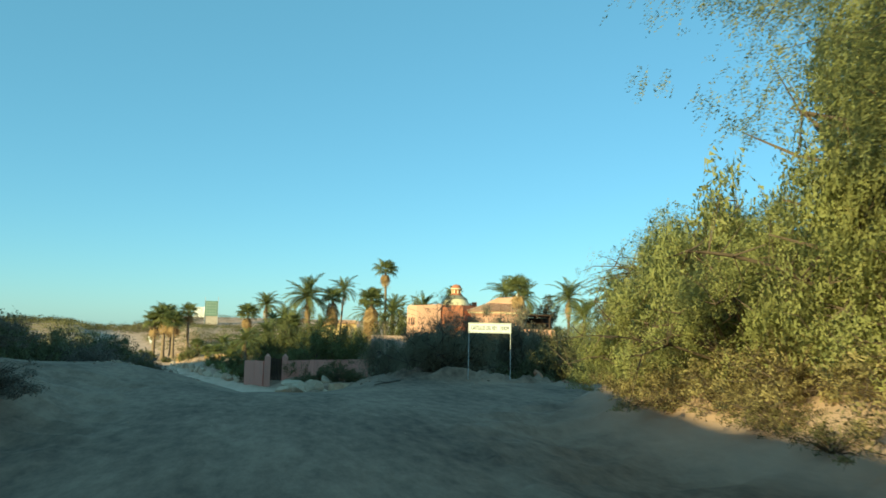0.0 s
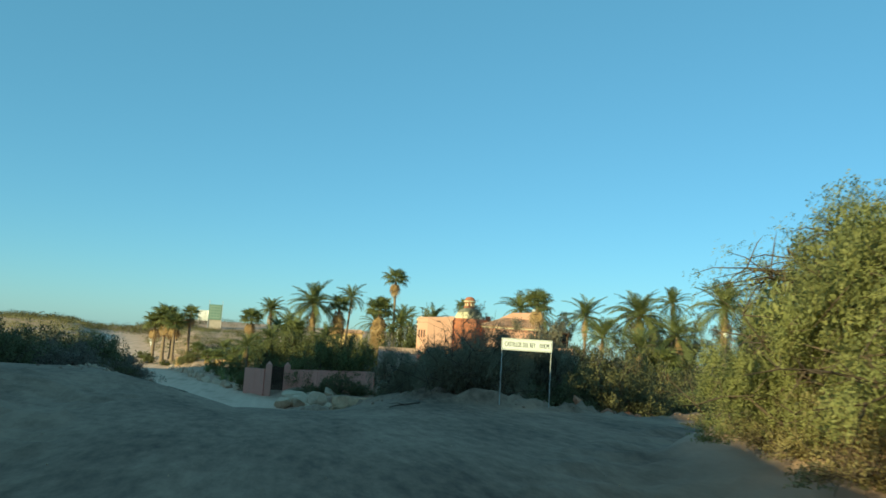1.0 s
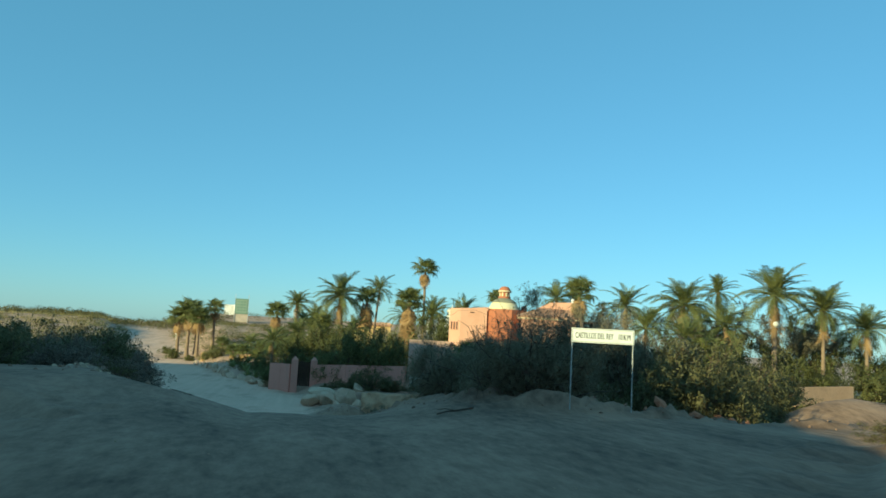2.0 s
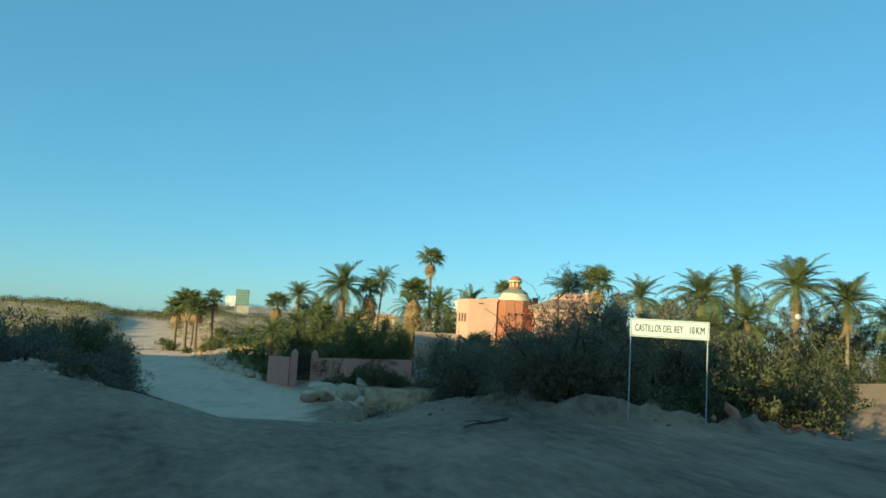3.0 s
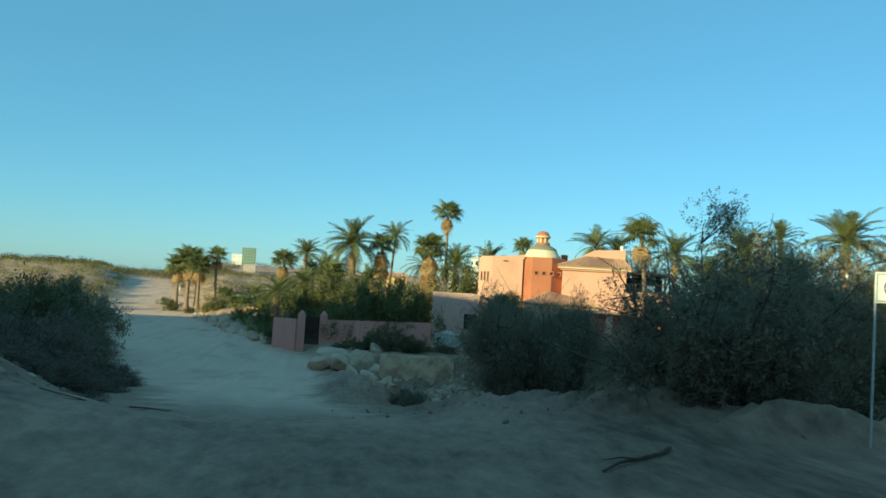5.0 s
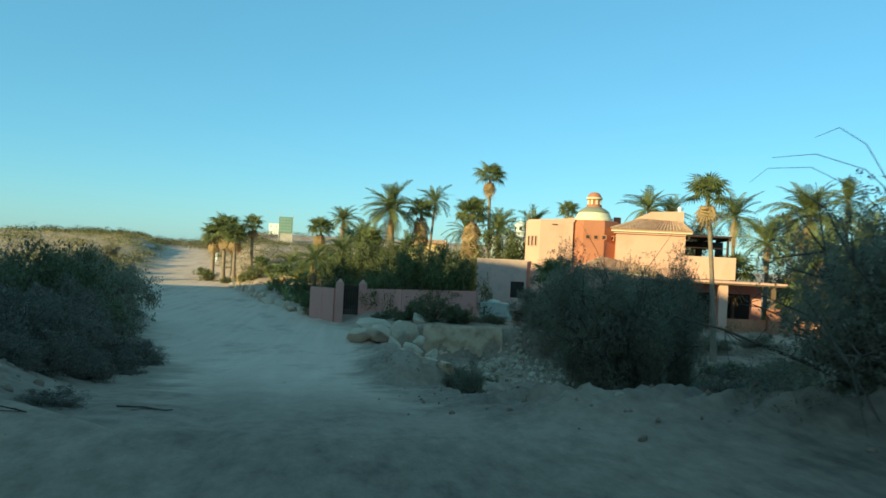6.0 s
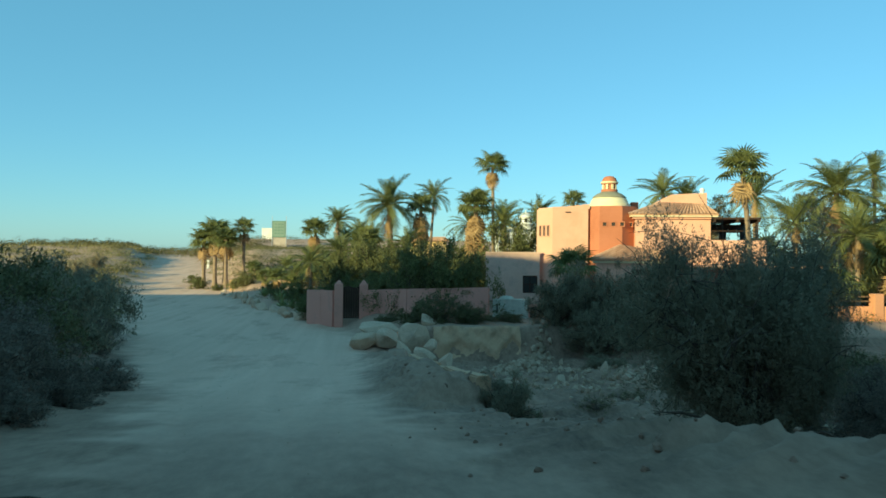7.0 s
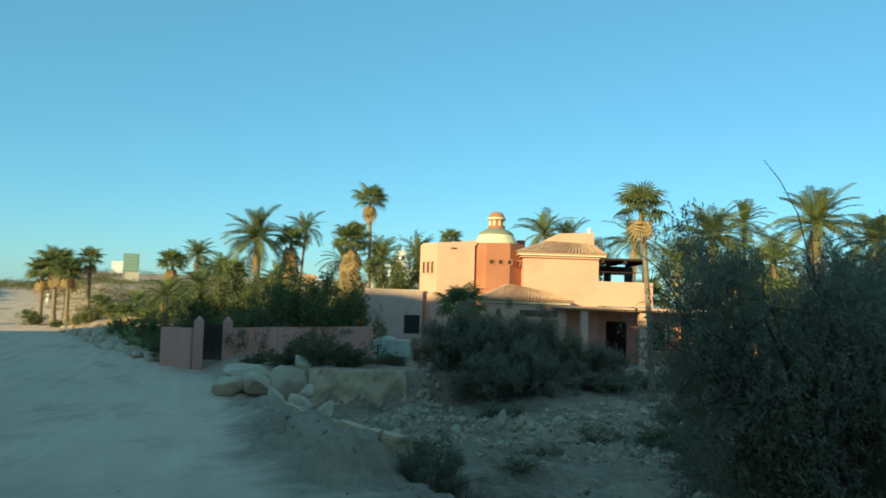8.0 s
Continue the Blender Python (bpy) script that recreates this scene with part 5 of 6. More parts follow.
for k in range(2):
    part("batten", box((0.0, -0.023, 1.62 + 0.18 * k), (SW, -0.018, 1.66 + 0.18 * k)), STEEL, plate)


def lettering(text, u0, u1, z, height, parent):
    cu = bpy.data.curves.new("lettering", "FONT")
    cu.body = text
    cu.size, cu.space_character = 1.0, 1.1
    tmp = bpy.data.objects.new("lettering", cu)
    scene.collection.objects.link(tmp)
    bpy.context.view_layer.update()
    me = bpy.data.meshes.new_from_object(tmp.evaluated_get(bpy.context.evaluated_depsgraph_get()))
    bpy.data.objects.remove(tmp)
    bpy.data.curves.remove(cu)
    cs = [v.co for v in me.vertices]
    x0, x1 = min(c.x for c in cs), max(c.x for c in cs)
    y0, y1 = min(c.y for c in cs), max(c.y for c in cs)
    for c in cs:
        c.x, c.y, c.z = u0 + (c.x - x0) / (x1 - x0) * (u1 - u0), -0.0352, z + (c.y - y0) / (y1 - y0) * height
    # two passes of the brush, a hair apart, give the strokes their weight
    bm = bmesh.new()
    bm.from_mesh(me)
    twin = bmesh.ops.duplicate(bm, geom=bm.verts[:] + bm.edges[:] + bm.faces[:])["geom"]
    bmesh.ops.translate(bm, verts=[g for g in twin if isinstance(g, bmesh.types.BMVert)], vec=(0.005, -0.0003, 0.001))
    bm.to_mesh(me)
    bm.free()
    me.materials.clear()
    me.materials.append(BLACK)
    o = new("lettering", me)
    o.parent = parent
    return o


lettering("CASTILLOS DEL REY", 0.075, 0.955, 1.663, 0.135, plate)
lettering("10", 1.085, 1.165, 1.663, 0.135, plate)
lettering("KM", 1.195, 1.35, 1.663, 0.135, plate)

# ---- rocks ----


def rock_mesh(seed, mat, sub=3):
    bm = bmesh.new()
    bmesh.ops.create_icosphere(bm, subdivisions=sub, radius=1.0)
    o = Vector((seed * 7.3, seed * 3.1, 0))
    rnd = random.Random(seed)
    cuts = [(Vector((rnd.gauss(0, 1), rnd.gauss(0, 1), rnd.gauss(0, 1))).normalized(), rnd.uniform(0.44, 0.74)) for _ in range(11)]
    for v in bm.verts:
        for n, d in cuts:
            k = v.co.dot(n)
            if k > d:
                v.co -= n * (k - d) * 0.97
        v.co *= 1.26 + 0.05 * noise.noise(v.co * 1.7 + o) + 0.04 * noise.noise(v.co * 4.5 + o)
    me = bpy.data.meshes.new("boulder")
    bm.to_mesh(me)
    bm.free()
    me.materials.append(mat)
    return me


ROCKS = [rock_mesh(k + 1, STONE) for k in range(5)]
for i, (x, y, z, a, b, c, turn) in enumerate([(3.05, 67.2, -3.15, 0.78, 0.7, 0.62, 20), (1.55, 68.6, -3.5, 0.85, 0.7, 0.5, 70), (0.5, 69.2, -3.6, 0.95, 0.7, 0.5, 130), (1.3, 71.0, -3.2, 1.15, 0.8, 0.42, 10),
                                              (2.35, 66.3, -3.75, 0.42, 0.4, 0.42, 60), (3.75, 66.6, -3.6, 0.42, 0.4, 0.32, 100), (3.3, 65.2, -3.95, 0.62, 0.5, 0.36, 0), (2.8, 64.6, -4.0, 0.3, 0.3, 0.25, 0),
                                              (4.2, 73.2, -3.0, 0.7, 0.5, 0.38, 40), (4.4, 64.8, -4.1, 0.4, 0.35, 0.3, 30)]):
    o = new("boulder", ROCKS[i % 5])
    o.matrix_basis = pose(x, y, z, 8 * i, 5 * i, turn) @ Matrix.Diagonal((a, b, c, 1))
    tagged(o, "pale angular boulder at the roadside", "boulder", "boulders by the road")


# ---- hills, distance and gardens ----
def scatter_scrub(name, spots, seed, label, mat, leaves=70, fine=0.075):
    """Low scrub over far ground, joined into one mesh."""
    rg = np.random.default_rng(seed)
    c = np.array([(x, y, ground_at(x, y)) for x, y, r, h in spots])
    r, h = np.array([q[2] for q in spots]), np.array([q[3] for q in spots])
    k = np.repeat(np.arange(len(spots)), leaves)
    az, q = rg.uniform(0, 6.283, len(k)), np.sqrt(rg.random(len(k)))
    top = np.sqrt(np.maximum(0.05, 1 - q * q)) * rg.random(len(k)) ** 0.6
    off = np.stack([r[k] * q * np.cos(az), r[k] * q * np.sin(az), h[k] * top], 1)
    axis = unit(rg.normal(0, 1, off.shape))
    side = unit(np.cross(axis, rg.normal(0, 1, off.shape)))
    normal = unit(off / r[k][:, None] + (0, 0, 0.2) + rg.normal(0, 0.3, off.shape))
    o = new(name, leaf_mesh(name, c[k] + off, axis, side, fine * r[k] * rg.uniform(0.5, 1.3, len(k)), normal, mat))
    return tagged(o, label, "scrub", kind="stuff")


spots = []
while len(spots) < 620:
    y = rng.uniform(95, 420)
    x = along(ROAD_L, min(y, 299)) - 1.5 - abs(rng.gauss(0, 1)) * (8 + (y - 80) * 0.25)
    spots.append((x, y, rng.uniform(0.6, 1.9), rng.uniform(0.5, 1.5)))
scatter_scrub("hillside_scrub", spots, 61, "dry olive scrub over the sunlit hillside", SCRUB, 110)
spots = []
while len(spots) < 800:
    y = rng.uniform(122, 300)
    x = along(ROAD_R, min(y, 299)) + 1.5 + abs(rng.gauss(0, 1)) * (12 + (y - 120) * 0.3)
    spots.append((x, y, rng.uniform(0.5, 1.5), rng.uniform(0.4, 1.2)))
scatter_scrub("roadside_scrub", spots, 62, "dry scrub beyond the gardens", SCRUB, 90)
spots = []
while len(spots) < 1500:
    y = rng.uniform(88, 260)
    x = along(ROAD_L, min(y, 299)) - 1.2 - abs(rng.gauss(0, 1)) * (10 + (y - 80) * 0.2)
    spots.append((x, y, rng.uniform(0.8, 2.2), rng.uniform(0.15, 0.4)))
scatter_scrub("hillside_grass", spots, 67, "straw-coloured dry grass over the sunlit hillside", DRY_GRASS, 60, 0.07)
spots = []
while len(spots) < 170:
    y = rng.uniform(92, 215)
    x = along(ROAD_L, y) - 1.8 - abs(rng.gauss(0, 1)) * (9 + (y - 90) * 0.12)
    spots.append((x, y, 0.6 + 1.9 * rng.random() ** 2, rng.uniform(0.5, 1.7)))
scatter_scrub("hillside_brush", spots, 65, "sunlit straw and olive brush on the hillside", BRUSH, 160)
spots = [(rng.uniform(-78, -24), rng.uniform(214, 262), rng.uniform(1.4, 2.8), rng.uniform(1.2, 2.4)) for _ in range(200)]
scatter_scrub("crest_brush", spots, 66, "dark brush along the crest of the road", SCRUB, 140)
spots = []
while len(spots) < 420:
    y = rng.uniform(98, 200)
    x = rng.uniform(along(ROAD_R, y) + 1.0, along(ROAD_R, y) + 18)
    spots.append((x, y, rng.uniform(0.4, 1.3), rng.uniform(0.25, 1.0)))
scatter_scrub("garden_brush", spots, 68, "straw and olive brush over the sandy garden", BRUSH, 110)
spots = []
while len(spots) < 150:
    y = rng.uniform(90, 150)
    x = rng.uniform(along(ROAD_R, y) + 1.5, 12)
    spots.append((x, y, rng.uniform(0.4, 1.0), rng.uniform(0.4, 1.4)))
scatter_scrub("garden_planting", spots, 63, "low bright green garden planting", LEAF_GREEN, 150)
spots = []
while len(spots) < 120:
    y = rng.uniform(72, 90)
    spots.append((rng.uniform(20, 62), y, rng.uniform(0.4, 1.1), rng.uniform(0.3, 0.9)))
scatter_scrub("terrace_planting", spots, 64, "low planting round the terrace", LEAF_GREEN, 140)

# billboard far up the road
bill = thing("billboard", pose(-19.45, 239, 0), "pale green billboard on a grey base", "billboard")
part("base", box((-1.9, 0.1, -1.0), (1.9, 0.5, 5.1)), CONCRETE, bill)
panel = part("panel", box((-1.8, -0.1, 5.1), (1.8, 0.08, 9.4)), BOARD_GREEN, bill)
part("face", box((-1.45, -0.14, 5.5), (1.45, -0.104, 9.0)), BOARD_PALE, panel)
for r in range(4):
    for c in range(3):
        part("text_bar", box((-1.2 + c * 0.85, -0.17, 5.85 + r * 0.8), (-0.5 + c * 0.85, -0.144, 6.35 + r * 0.8)), BOARD_GREEN, panel)
for u in (-1.85, 1.78):
    part("post", box((u, -0.1, -1.0), (u + 0.1, 0.05, 10.6)), STEEL, bill)

# white house behind the palms
wh = thing("white_house", pose(-24.6, 263, 4.3) @ Matrix.Diagonal((0.62, 0.62, 0.75, 1)), "small flat-roofed white house on the rise", "house")
part("wall", pierced(-3.2, 2.3, -0.5, 5.0, -0.2, 0.1, [(-2.4, -1.2, 3.4, 4.4), (0.2, 1.2, 3.4, 4.4)]), WHITE, wh)
part("wall", prism([(-3.2, 0.1), (2.3, 0.1), (2.3, 5), (-3.2, 5)], -0.5, 4.9), WHITE, wh)
part("roof_edge", box((-3.35, -0.35, 5.0), (2.45, 5.1, 5.2), 0.03), WHITE, wh)
part("water_tank", lathe([(1.0, 3.3), (1.0, 5.2), (0.9, 5.3), (0, 5.36)], 20), WHITE, wh, "white water tank", True, Matrix.Translation((2.5, -0.5, 0)))

# yellow house in the garden
yh = thing("yellow_house", pose(10.0, 141, 0, 0, 0, -6), "yellow stucco house among the palms", "house")
part("wall", pierced(-3.0, 3.2, -2.0, 3.0, -0.2, 0.1, [(-2.2, -1.2, 1.6, 2.6), (-0.4, 0.6, 1.6, 2.6), (1.4, 2.4, 1.6, 2.6)]), YELLOW, yh)
part("wall", prism([(-3.0, 0.1), (3.2, 0.1), (3.2, 5), (-3.0, 5)], -2.0, 2.9), YELLOW, yh)
tile_roof([(-3.4, -0.6, 3.0), (3.6, -0.6, 3.0), (3.0, 1.2, 3.5), (-2.6, 1.2, 3.5)], 6, 22, yh)

# white cupola of the chapel
chap = thing("chapel", pose(17.9, 108.6, 0), "white plastered chapel with a small cupola", "chapel")
part("body", box((-2.5, 0.5, -3.5), (2.5, 6, 3.9), 0.04), WHITE, chap)
cup = part("cupola", lathe([(0.85, 3.7), (0.85, 4.2), (0.95, 4.22), (0.95, 4.32), (0.62, 4.34), (0.62, 4.9), (0.72, 4.92), (0.70, 5.05), (0.5, 5.32), (0.2, 5.46), (0.05, 5.5), (0.04, 5.75), (0, 5.76)], 20), WHITE, chap, "white domed cupola", True, Matrix.Translation((0, 1.0, 0)))
for k in range(6):
    a = radians(60 * k + 20)
    part("opening", box((-0.14, -0.02, 4.42), (0.14, 0.03, 4.82)), DARK, cup, m=pose(0.61 * math.cos(a), 0.61 * math.sin(a), 0, 0, 0, math.degrees(a) + 90))

# stones along the garden edge
for i in range(22):
    t = i / 21
    x, y = -3.9 - 10.5 * t + rng.uniform(-0.3, 0.3), 88.4 + 33 * t + rng.uniform(-0.4, 0.4)
    o = new("boulder", ROCKS[i % 5])
    k = rng.uniform(0.3, 0.6)
    o.matrix_basis = pose(x, y, ground_at(x, y) + 0.12, 9 * i, 7 * i, 40 * i) @ Matrix.Diagonal((k * 1.2, k, k * 0.75, 1))
    tagged(o, "pale stone edging the garden along the road", "boulder", "stones along the garden")
for i, (x, y, r, h) in enumerate([(-3.0, 92, 1.2, 1.6), (-4.2, 96, 1.3, 2.0), (-5.4, 101, 1.1, 1.3), (-7.2, 105, 1.0, 1.2), (-8.6, 111, 1.0, 1.0), (-6, 117, 1.3, 1.7), (-12.4, 121, 1.5, 1.6), (-13.6, 124, 1.2, 1.2), (-19.4, 131, 1.4, 1.4), (-16.6, 128, 1.0, 0.9), (-22, 140, 1.2, 1.1)]):
    place_shrub("garden_shrub", HEDGE[i % 3], x, y, r, h, "sunlit yellow-green shrub at the garden edge", group="shrubs at the garden edge", turn=i * 37)
retain = thing("retaining_wall", pose(0, 0, 0), "low pale stone retaining wall in the garden", "wall", kind="structure")
wall_run((-14.6, 124.5), (-6.0, 121.5), -4.0, -4.0, -2.3, -2.2, 0.4, retain, EARTH)
for i, (x, y) in enumerate(((-26.6, 178), (-28.0, 186), (-25.2, 170))):
    b = thing("bollard", pose(x, y, ground_at(x, y) - 0.1), "short white painted bollard beside the road", "bollard", "bollards up the road")
    part("body", box((-0.18, -0.18, 0), (0.18, 0.18, 0.85), 0.03), WHITE, b)

post = thing("fence_post", pose(-44, 131, ground_at(-44, 131) - 0.2), "weathered wooden post standing on the hillside", "post")
part("stake", lathe([(0.09, 0), (0.085, 1.2), (0.075, 2.1), (0.05, 2.16), (0, 2.17)], 8), WOOD, post)

# ---- rubble, stones and twigs ----
STONES = [rock_mesh(40 + k, RUBBLE, 2) for k in range(4)]
PEBBLES = [rock_mesh(40 + k, RUBBLE, 1) for k in range(4)]


def lump_mesh(seed):
    """A soft lump of earth."""
    bm = bmesh.new()
    bmesh.ops.create_icosphere(bm, subdivisions=2, radius=1.0)
    o = Vector((seed * 5.7, 1.3, seed * 2.9))
    for v in bm.verts:
        v.co *= 0.85 + 0.55 * noise.noise(v.co * 1.1 + o) + 0.25 * noise.noise(v.co * 2.6 + o)
    me = bpy.data.meshes.new("lump")
    bm.to_mesh(me)
    bm.free()
    return me


LUMPS = [lump_mesh(k) for k in range(4)]


def stone(x, y, k, name="stone", label="pale broken stone lying on the sand", group="loose stones", lift=0.15):
    o = new(name, STONES[rng.randrange(4)])
    o.matrix_basis = pose(x, y, ground_at(x, y) + k * lift, rng.uniform(0, 360), rng.uniform(0, 360), rng.uniform(0, 360)) @ Matrix.Diagonal((k * rng.uniform(0.9, 1.5), k, k * rng.uniform(0.6, 0.9), 1))
    return tagged(o, label, "stone", group)


def heap(name, label, mat, n, where, size, seed, kinds=PEBBLES):
    """Many small stones joined into one mesh; where(rnd) gives a place on the ground."""
    rnd = random.Random(seed)
    src = [[tuple(v.co) for v in me.vertices] for me in kinds]
    pol = [[tuple(p.vertices) for p in me.polygons] for me in kinds]
    v, f = [], []
    for _ in range(n):
        x, y, lift = where(rnd)
        k = size * min(2.0, math.exp(rnd.gauss(0, 0.45)))
        m = pose(x, y, ground_at(x, y) + lift + k * 0.2, rnd.uniform(0, 360), rnd.uniform(0, 360), rnd.uniform(0, 360)) @ Matrix.Diagonal((k * rnd.uniform(0.8, 1.5), k, k * 0.75, 1))
        i = rnd.randrange(4)
        b = len(v)
        v += [tuple(m @ Vector(c)) for c in src[i]]
        f += [tuple(b + q for q in p) for p in pol[i]]
    return tagged(new(name, quick_mesh(name, v, f, mat, kinds is LUMPS)), label, "rubble", kind="stuff")


for _ in range(72):
    cx, cy = rng.choice(((9.4, 68.5), (8.2, 66.5), (11.2, 62.5), (13.5, 62), (16, 63), (18, 64.5), (9.8, 64.6)))
    stone(cx + rng.gauss(0, 1.5), cy + rng.gauss(0, 1.3), 0.07 + 0.22 * rng.random() ** 2, group="stones in the wash", label="pale broken stone in the dry wash")
for _ in range(6):
    y = rng.uniform(28, 42)
    stone(along(ROAD_R, y) + rng.gauss(0.2, 0.7), y, rng.uniform(0.04, 0.11), lift=-0.1, group="stones on the earth heap", label="pale stone on the heaped earth")
for _ in range(30):
    stone(rng.uniform(-7.2, -4.2), rng.uniform(29.5, 35.5), rng.uniform(0.03, 0.10), lift=-0.05, group="stones on the left bank", label="earth-coloured stone on the sandy bank")
for _ in range(16):
    y = rng.uniform(45, 66)
    stone(along(ROAD_R, y) + rng.uniform(0.35, 0.9), y, rng.uniform(0.10, 0.2), group="stones along the ditch", label="broken stone along the edge of the ditch")
heap("wash_rubble", "pale broken rubble over the dry wash", RUBBLE, 1100, lambda r: (lambda c: (c[0] + r.gauss(0, 1.6), c[1] + r.gauss(0, 1.5), 0.0))(r.choice(((9, 68), (7, 64), (12.5, 61), (15, 60), (11, 56), (8, 59), (17, 57), (12, 64), (15, 64)))), 0.075, 71)
CLOD = material("earth_clod", ((0.161, 0.099, 0.070), (0.385, 0.241, 0.172)), 0.95, 1.5, 8.0, 0.6, 0.03, island=0.2)
heap("earth_clods", "brown clods of heaped earth along the pad", CLOD, 60, lambda r: (lambda y: (along(ROAD_R, y) + abs(r.gauss(0.0, 0.6)), y, -0.03))(26.2 + 12 * r.random() ** 1.2), 0.03, 77, LUMPS)
heap("bank_clods", "brown clods of earth on the roadside bank", CLOD, 200, lambda r: (r.gauss(-5.6, 0.8), r.gauss(33.4, 2.2), -0.04), 0.05, 78, LUMPS)
heap("ditch_clods", "brown clods of earth along the ditch", CLOD, 60, lambda r: (lambda y: (along(ROAD_R, y) - abs(r.gauss(0.0, 0.7)), y, -0.05))(r.uniform(45, 64)), 0.04, 79, LUMPS)
heap("far_rubble", "pale rubble scattered among the low scrub", RUBBLE, 900, lambda r: (lambda c: (c[0] + r.gauss(0, 1.3), c[1] + r.gauss(0, 1.3), 0.0))(r.choice(((9.6, 43.5), (12, 47.5), (14, 51.5), (17, 49.5), (11, 52), (19, 58)))), 0.075, 76)
heap("bank_rubble", "rubble spilling down the bank of the wash", RUBBLE, 420, lambda r: (lambda t: (7.2 + 3.4 * t + r.gauss(0, 0.35), 66.6 + 4.6 * t + r.gauss(0, 0.5), 0.05))(r.random()), 0.11, 72)
heap("heap_gravel", "gravel over the heaped earth", CLOD, 260, lambda r: (lambda y: (along(ROAD_R, y) + r.gauss(0.6, 1.2), y, 0.0))(r.uniform(25, 44)), 0.03, 73)
heap("brick_rubble", "reddish pile of broken bricks behind the sign", RED_SOIL, 260, lambda r: (r.gauss(10.3, 0.8), r.gauss(29.2, 0.4), abs(r.gauss(0, 0.12))), 0.09, 74)
heap("road_gravel", "loose gravel on the dirt road", RUBBLE, 420, lambda r: (lambda y: (r.uniform(along(ROAD_L, y), along(ROAD_R, y)), y, -0.002))(r.uniform(12, 62)), 0.008, 75)

for i, (x, y, r, h) in enumerate([(6.6, 29.6, 0.35, 0.3), (8.2, 30.4, 0.4, 0.35), (7.0, 50, 0.6, 0.5), (9.4, 54, 0.7, 0.5), (6.4, 57, 0.6, 0.5), (12, 56, 0.9, 0.7), (15, 53, 1.0, 0.8),
                                  (-4.6, 30.5, 0.5, 0.4), (-5.4, 33.4, 0.6, 0.5), (-6.0, 39, 0.6, 0.6), (9.5, 20.5, 0.5, 0.35), (11.5, 23, 0.6, 0.4),
                                  (5.2, 8.2, 0.5, 0.4), (5.0, 7.2, 0.5, 0.4)]):
    place_shrub("dry_tuft", DRY[i % 2], x, y, r, h, "dry weed tuft on the sand", "weed", "dry tufts", turn=i * 71, sink=0.03)


for i, (x, y, r, h) in enumerate([(5.6, 12.4, 0.6, 0.55), (5.4, 11.2, 0.7, 0.6), (5.5, 9.9, 0.7, 0.6), (5.3, 8.6, 0.6, 0.5), (5.9, 13.6, 0.6, 0.5), (6.1, 10.4, 0.8, 0.8), (5.9, 7.2, 0.8, 0.7), (6.4, 14.9, 0.7, 0.5), (6.0, 11.8, 0.8, 0.7), (7.3, 15.3, 0.8, 0.5), (5.0, 6.0, 0.7, 0.6), (5.9, 8.9, 0.8, 0.8)]):
    place_shrub("grass_tuft", GRASS[i % 2], x, y, r, h, "sunlit straw-coloured dry grass tuft on the bank", "grass", "grass on the bank", turn=i * 47, sink=0.04)


def fallen_branch(points, radius, label):
    v, f = [], []
    pts = [Vector((x, y, ground_at(x, y) + 0.03 + 0.02 * math.sin(3 * i))) for i, (x, y) in enumerate(points)]
    tube(v, f, pts, [radius * (1 - 0.6 * i / len(pts)) for i in range(len(pts))], 6)
    p = pts[2]
    tube(v, f, [p, p + Vector((-0.25, -0.18, 0.05)), p + Vector((-0.45, -0.2, 0.02))], [radius * 0.6, radius * 0.4, radius * 0.15], 5)
    return tagged(new("fallen_branch", quick_mesh("fallen_branch", v, f, TWIG, True)), label, "branch")


fallen_branch([(3.98, 27.12), (3.78, 26.88), (3.5, 26.78), (3.28, 26.7), (3.05, 26.52)], 0.024, "dark fallen branch lying on the sand")
fallen_branch([(-2.9, 34.1), (-2.6, 34.3), (-2.3, 34.2), (-2.2, 34.25)], 0.014, "dark twig on the dirt road")
fallen_branch([(-3.3, 30.6), (-3.0, 30.5), (-2.7, 30.6), (-2.8, 30.56)], 0.009, "dark twig beside the dirt road")

# ---- culvert wall and cut bank ----
culvert = thing("culvert_wall", pose(0, 0, 0), "worn earth-coloured masonry wall along the ditch", "wall", kind="structure")
for k in range(6):
    y0, y1 = 45.4 + k * 2.9, 45.4 + (k + 1) * 2.9 - 0.06
    x0, x1 = along(ROAD_R, y0) + 0.1, along(ROAD_R, y1) + 0.1
    z0, z1 = along(ROAD_Z, y0) + 0.68 - 0.06 * k + rng.uniform(-0.06, 0.06), along(ROAD_Z, y1) + 0.62 - 0.06 * k + rng.uniform(-0.06, 0.06)
    wall_run((x0, y0), (x1, y1), z0 - 1.6, z1 - 1.6, z0, z1, 0.34, culvert, EARTH)

bv, bf = [], []
cols, rows = 60, 12
for j in range(rows + 1):
    for i in range(cols + 1):
        u, w = i / cols, j / rows
        x = 4.4 + 4.9 * u
        p = Vector((x * 1.3, w * 2.2, 3.0))
        y = 71.1 + 0.5 * w + 0.35 * noise.noise(p) + 0.12 * noise.noise(p * 3)
        bv.append((x, y, -4.9 + 1.85 * w + 0.1 * noise.noise(Vector((x, 7, 1)))))
for i in range(cols + 1):
    x = 4.4 + 4.9 * i / cols
    bv.append((x, 73.4, -3.2))
for j in range(rows + 1):
    for i in range(cols):
        a = j * (cols + 1) + i
        bf.append((a, a + 1, a + cols + 2, a + cols + 1))
bank = tagged(new("cut_bank", quick_mesh("cut_bank", bv, bf, EARTH, True)), "crumbling sandy cut bank of the wash", "bank", kind="structure")

wall_run((32.0, 57.6), (38.0, 60.1), -3.5, -3.5, -0.45, -0.3, 0.3, retain, EARTH)


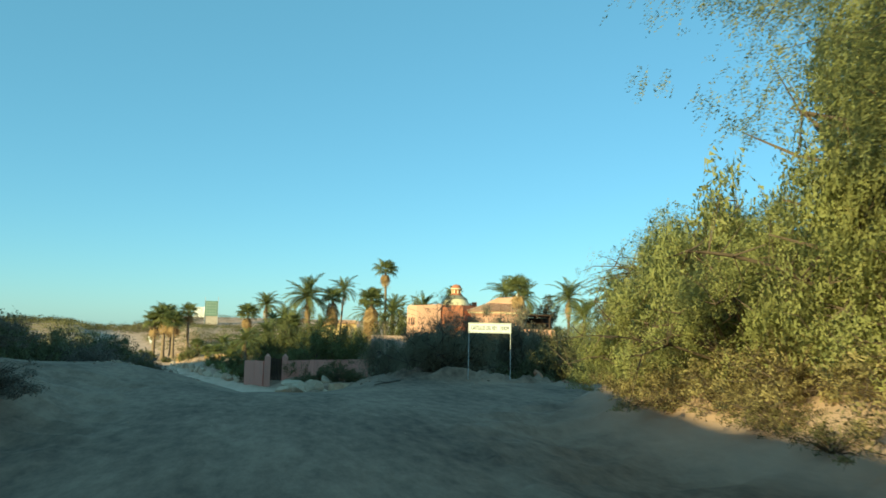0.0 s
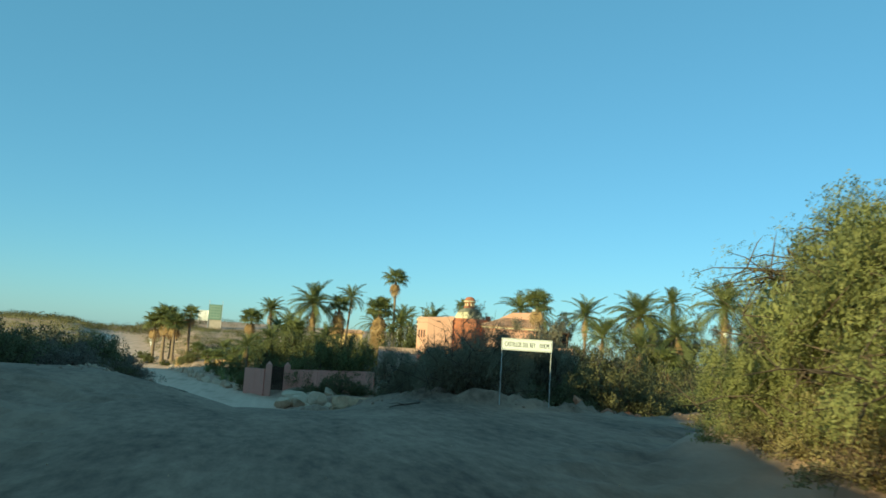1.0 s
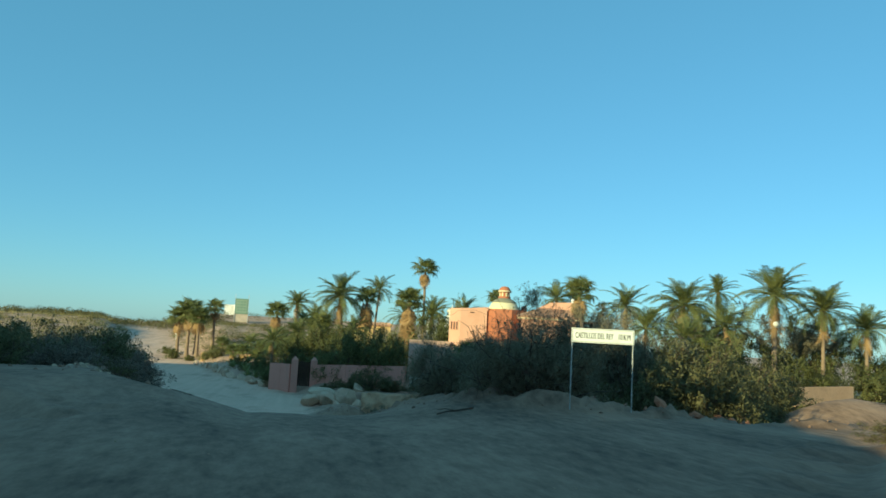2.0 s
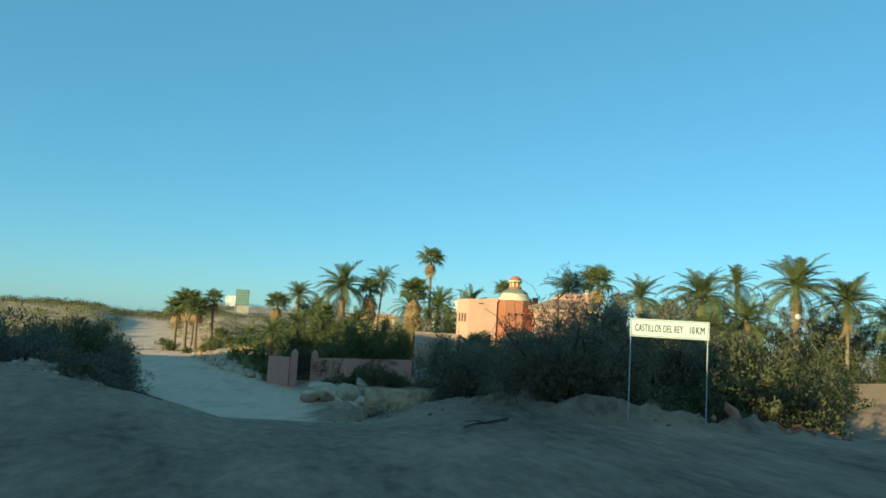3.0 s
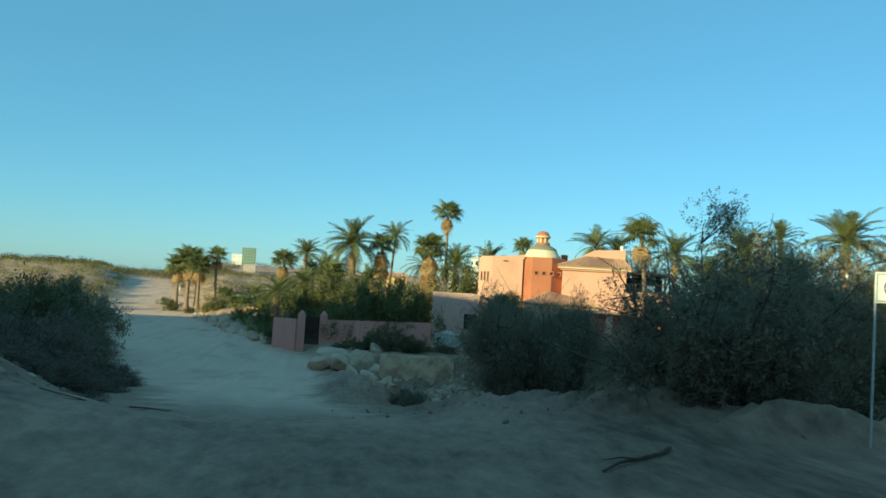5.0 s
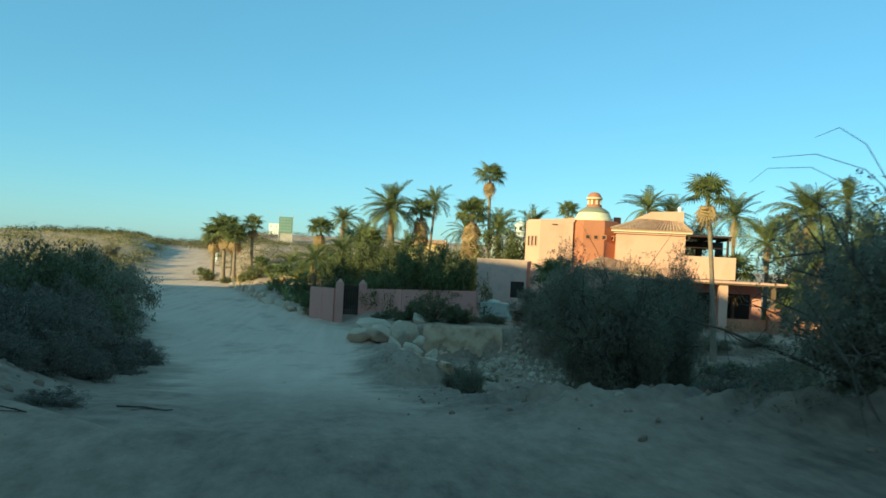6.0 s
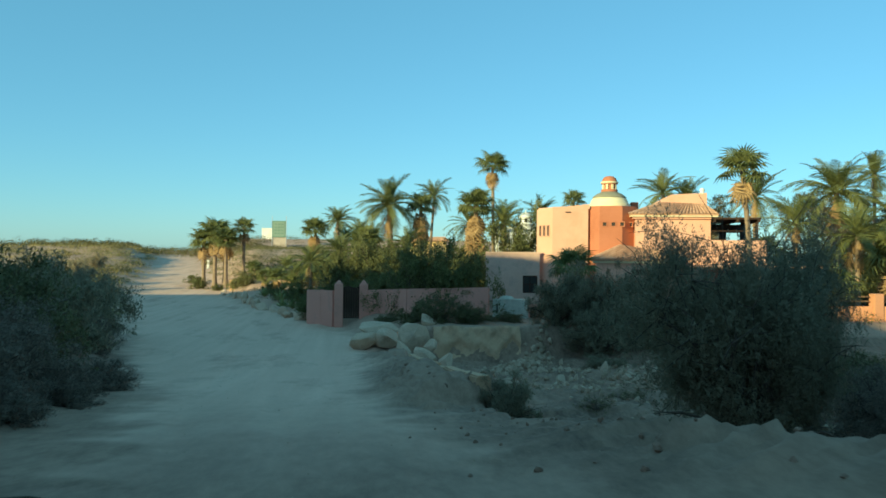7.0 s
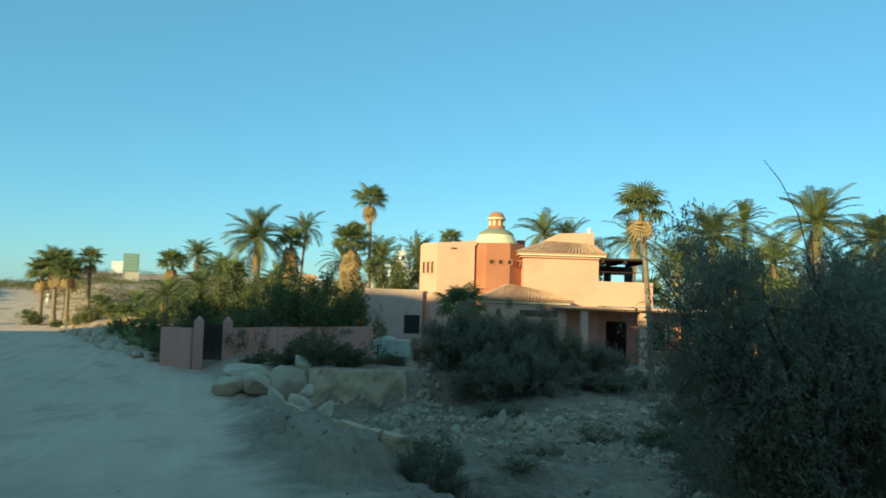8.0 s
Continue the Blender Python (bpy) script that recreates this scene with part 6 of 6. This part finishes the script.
def long_twig(root, points, radius):
    v, f = [], []
    tube(v, f, [Vector(p) for p in points], [radius * (1 - 0.8 * k / len(points)) for k in range(len(points))], 5)
    o = new("bare_branch", quick_mesh("bare_branch", v, f, BARK, True))
    o.parent = root
    o.matrix_parent_inverse = root.matrix_basis.inverted()
    return o


for k, pts in enumerate([[(5.6, 30.8, 1.3), (5.3, 30.9, 2.0), (5.0, 31.0, 2.3), (4.6, 31.2, 2.45), (4.2, 31.3, 2.4)],
                         [(5.6, 30.9, 1.3), (5.4, 31.2, 2.2), (5.2, 31.3, 2.6), (4.9, 31.3, 2.75), (4.7, 31.4, 2.65)],
                         [(6.1, 30.8, 1.4), (6.2, 31.2, 2.2), (6.4, 31.5, 2.7)],
                         [(6.4, 30.8, 1.3), (6.7, 31.0, 2.1), (6.9, 31.1, 2.5), (7.0, 31.3, 2.55)]]):
    long_twig(bush_b, [(a + 0.1, b - 0.7, c) for a, b, c in pts], 0.007)
long_twig(bush_b, [(5.9, 30.6, 1.6), (5.2, 30.5, 2.1), (4.6, 30.4, 2.3), (4.1, 30.3, 2.25), (3.9, 30.25, 2.1)], 0.005)
for k, pts in enumerate([[(4.9, 38.2, 0.8), (4.5, 38.0, 1.5), (4.3, 38.0, 1.8), (4.2, 38.1, 2.0)],
                         [(4.9, 38.0, 0.6), (4.4, 37.8, 1.15), (3.8, 37.8, 1.3), (3.3, 37.9, 1.25)],
                         [(5.4, 38.2, 0.9), (5.8, 38.0, 1.6), (6.0, 38.0, 1.9)]]):
    long_twig(bush_a, [(a + 0.3, b, c) for a, b, c in pts], 0.007)


# round white lamp bracketed to a palm trunk
lamp = thing("globe_lamp", pose(49.9, 88.5, 5.0), "round white globe lamp bracketed to a palm trunk", "lamp")
part("globe", lathe([(0, -0.3), (0.17, -0.25), (0.28, -0.1), (0.3, 0.02), (0.26, 0.16), (0.14, 0.27), (0, 0.3)], 20), WHITE, lamp, "", True)
part("bracket", box((-0.03, 0.0, -0.36), (0.4, 0.95, -0.29), 0.01), STEEL, lamp)


# agaves at the edge of the garden
def agave_leaf():
    bm = bmesh.new()
    rows = []
    for k in range(6):
        t = k / 5
        w, y, z = 0.11 * (1 - t) ** 0.7 * (0.7 + 1.2 * t * (1 - t) * 2), t, 0.25 * t - 0.12 * t * t
        rows.append([bm.verts.new(p) for p in ((-w, y, z + 0.03 * (1 - t)), (0, y, z - 0.01), (w, y, z + 0.03 * (1 - t)), (0, y, z - 0.05 * (1 - t) - 0.004))])
    for a, b in zip(rows, rows[1:]):
        for i in range(4):
            bm.faces.new((a[i], a[(i + 1) % 4], b[(i + 1) % 4], b[i]))
    me = bpy.data.meshes.new("leaf")
    bm.to_mesh(me)
    bm.free()
    me.materials.append(LEAF_AGAVE)
    return me


LEAF_AGAVE = material("agave_leaf", ((0.139, 0.187, 0.070), (0.364, 0.374, 0.160)), 0.5, 2.0, 8.0, 0.1, 0.01, per_object=0.4)
AGAVE = agave_leaf()
for i, (x, y, r) in enumerate([(-6.2, 99, 1.1), (-5.2, 96.5, 1.0), (-6.8, 103.5, 1.2), (-4.3, 93.6, 0.9), (-8.8, 108.5, 1.1), (-5.4, 105, 1.0), (-7.4, 113, 1.1)]):
    plant = thing("agave", pose(x, y, ground_at(x, y) - 0.03), "spiky green agave rosette in the sandy garden", "plant", "agaves in the garden")
    for k in range(17):
        o = new("leaf", AGAVE)
        o.parent = plant
        o.matrix_basis = pose(0, 0, 0.05, 0, 0, k * 137.5 + i * 20) @ pose(0, 0, 0, 72 - 62 * (k / 16) ** 0.8, 0, 0) @ Matrix.Diagonal((r, r, r, 1))
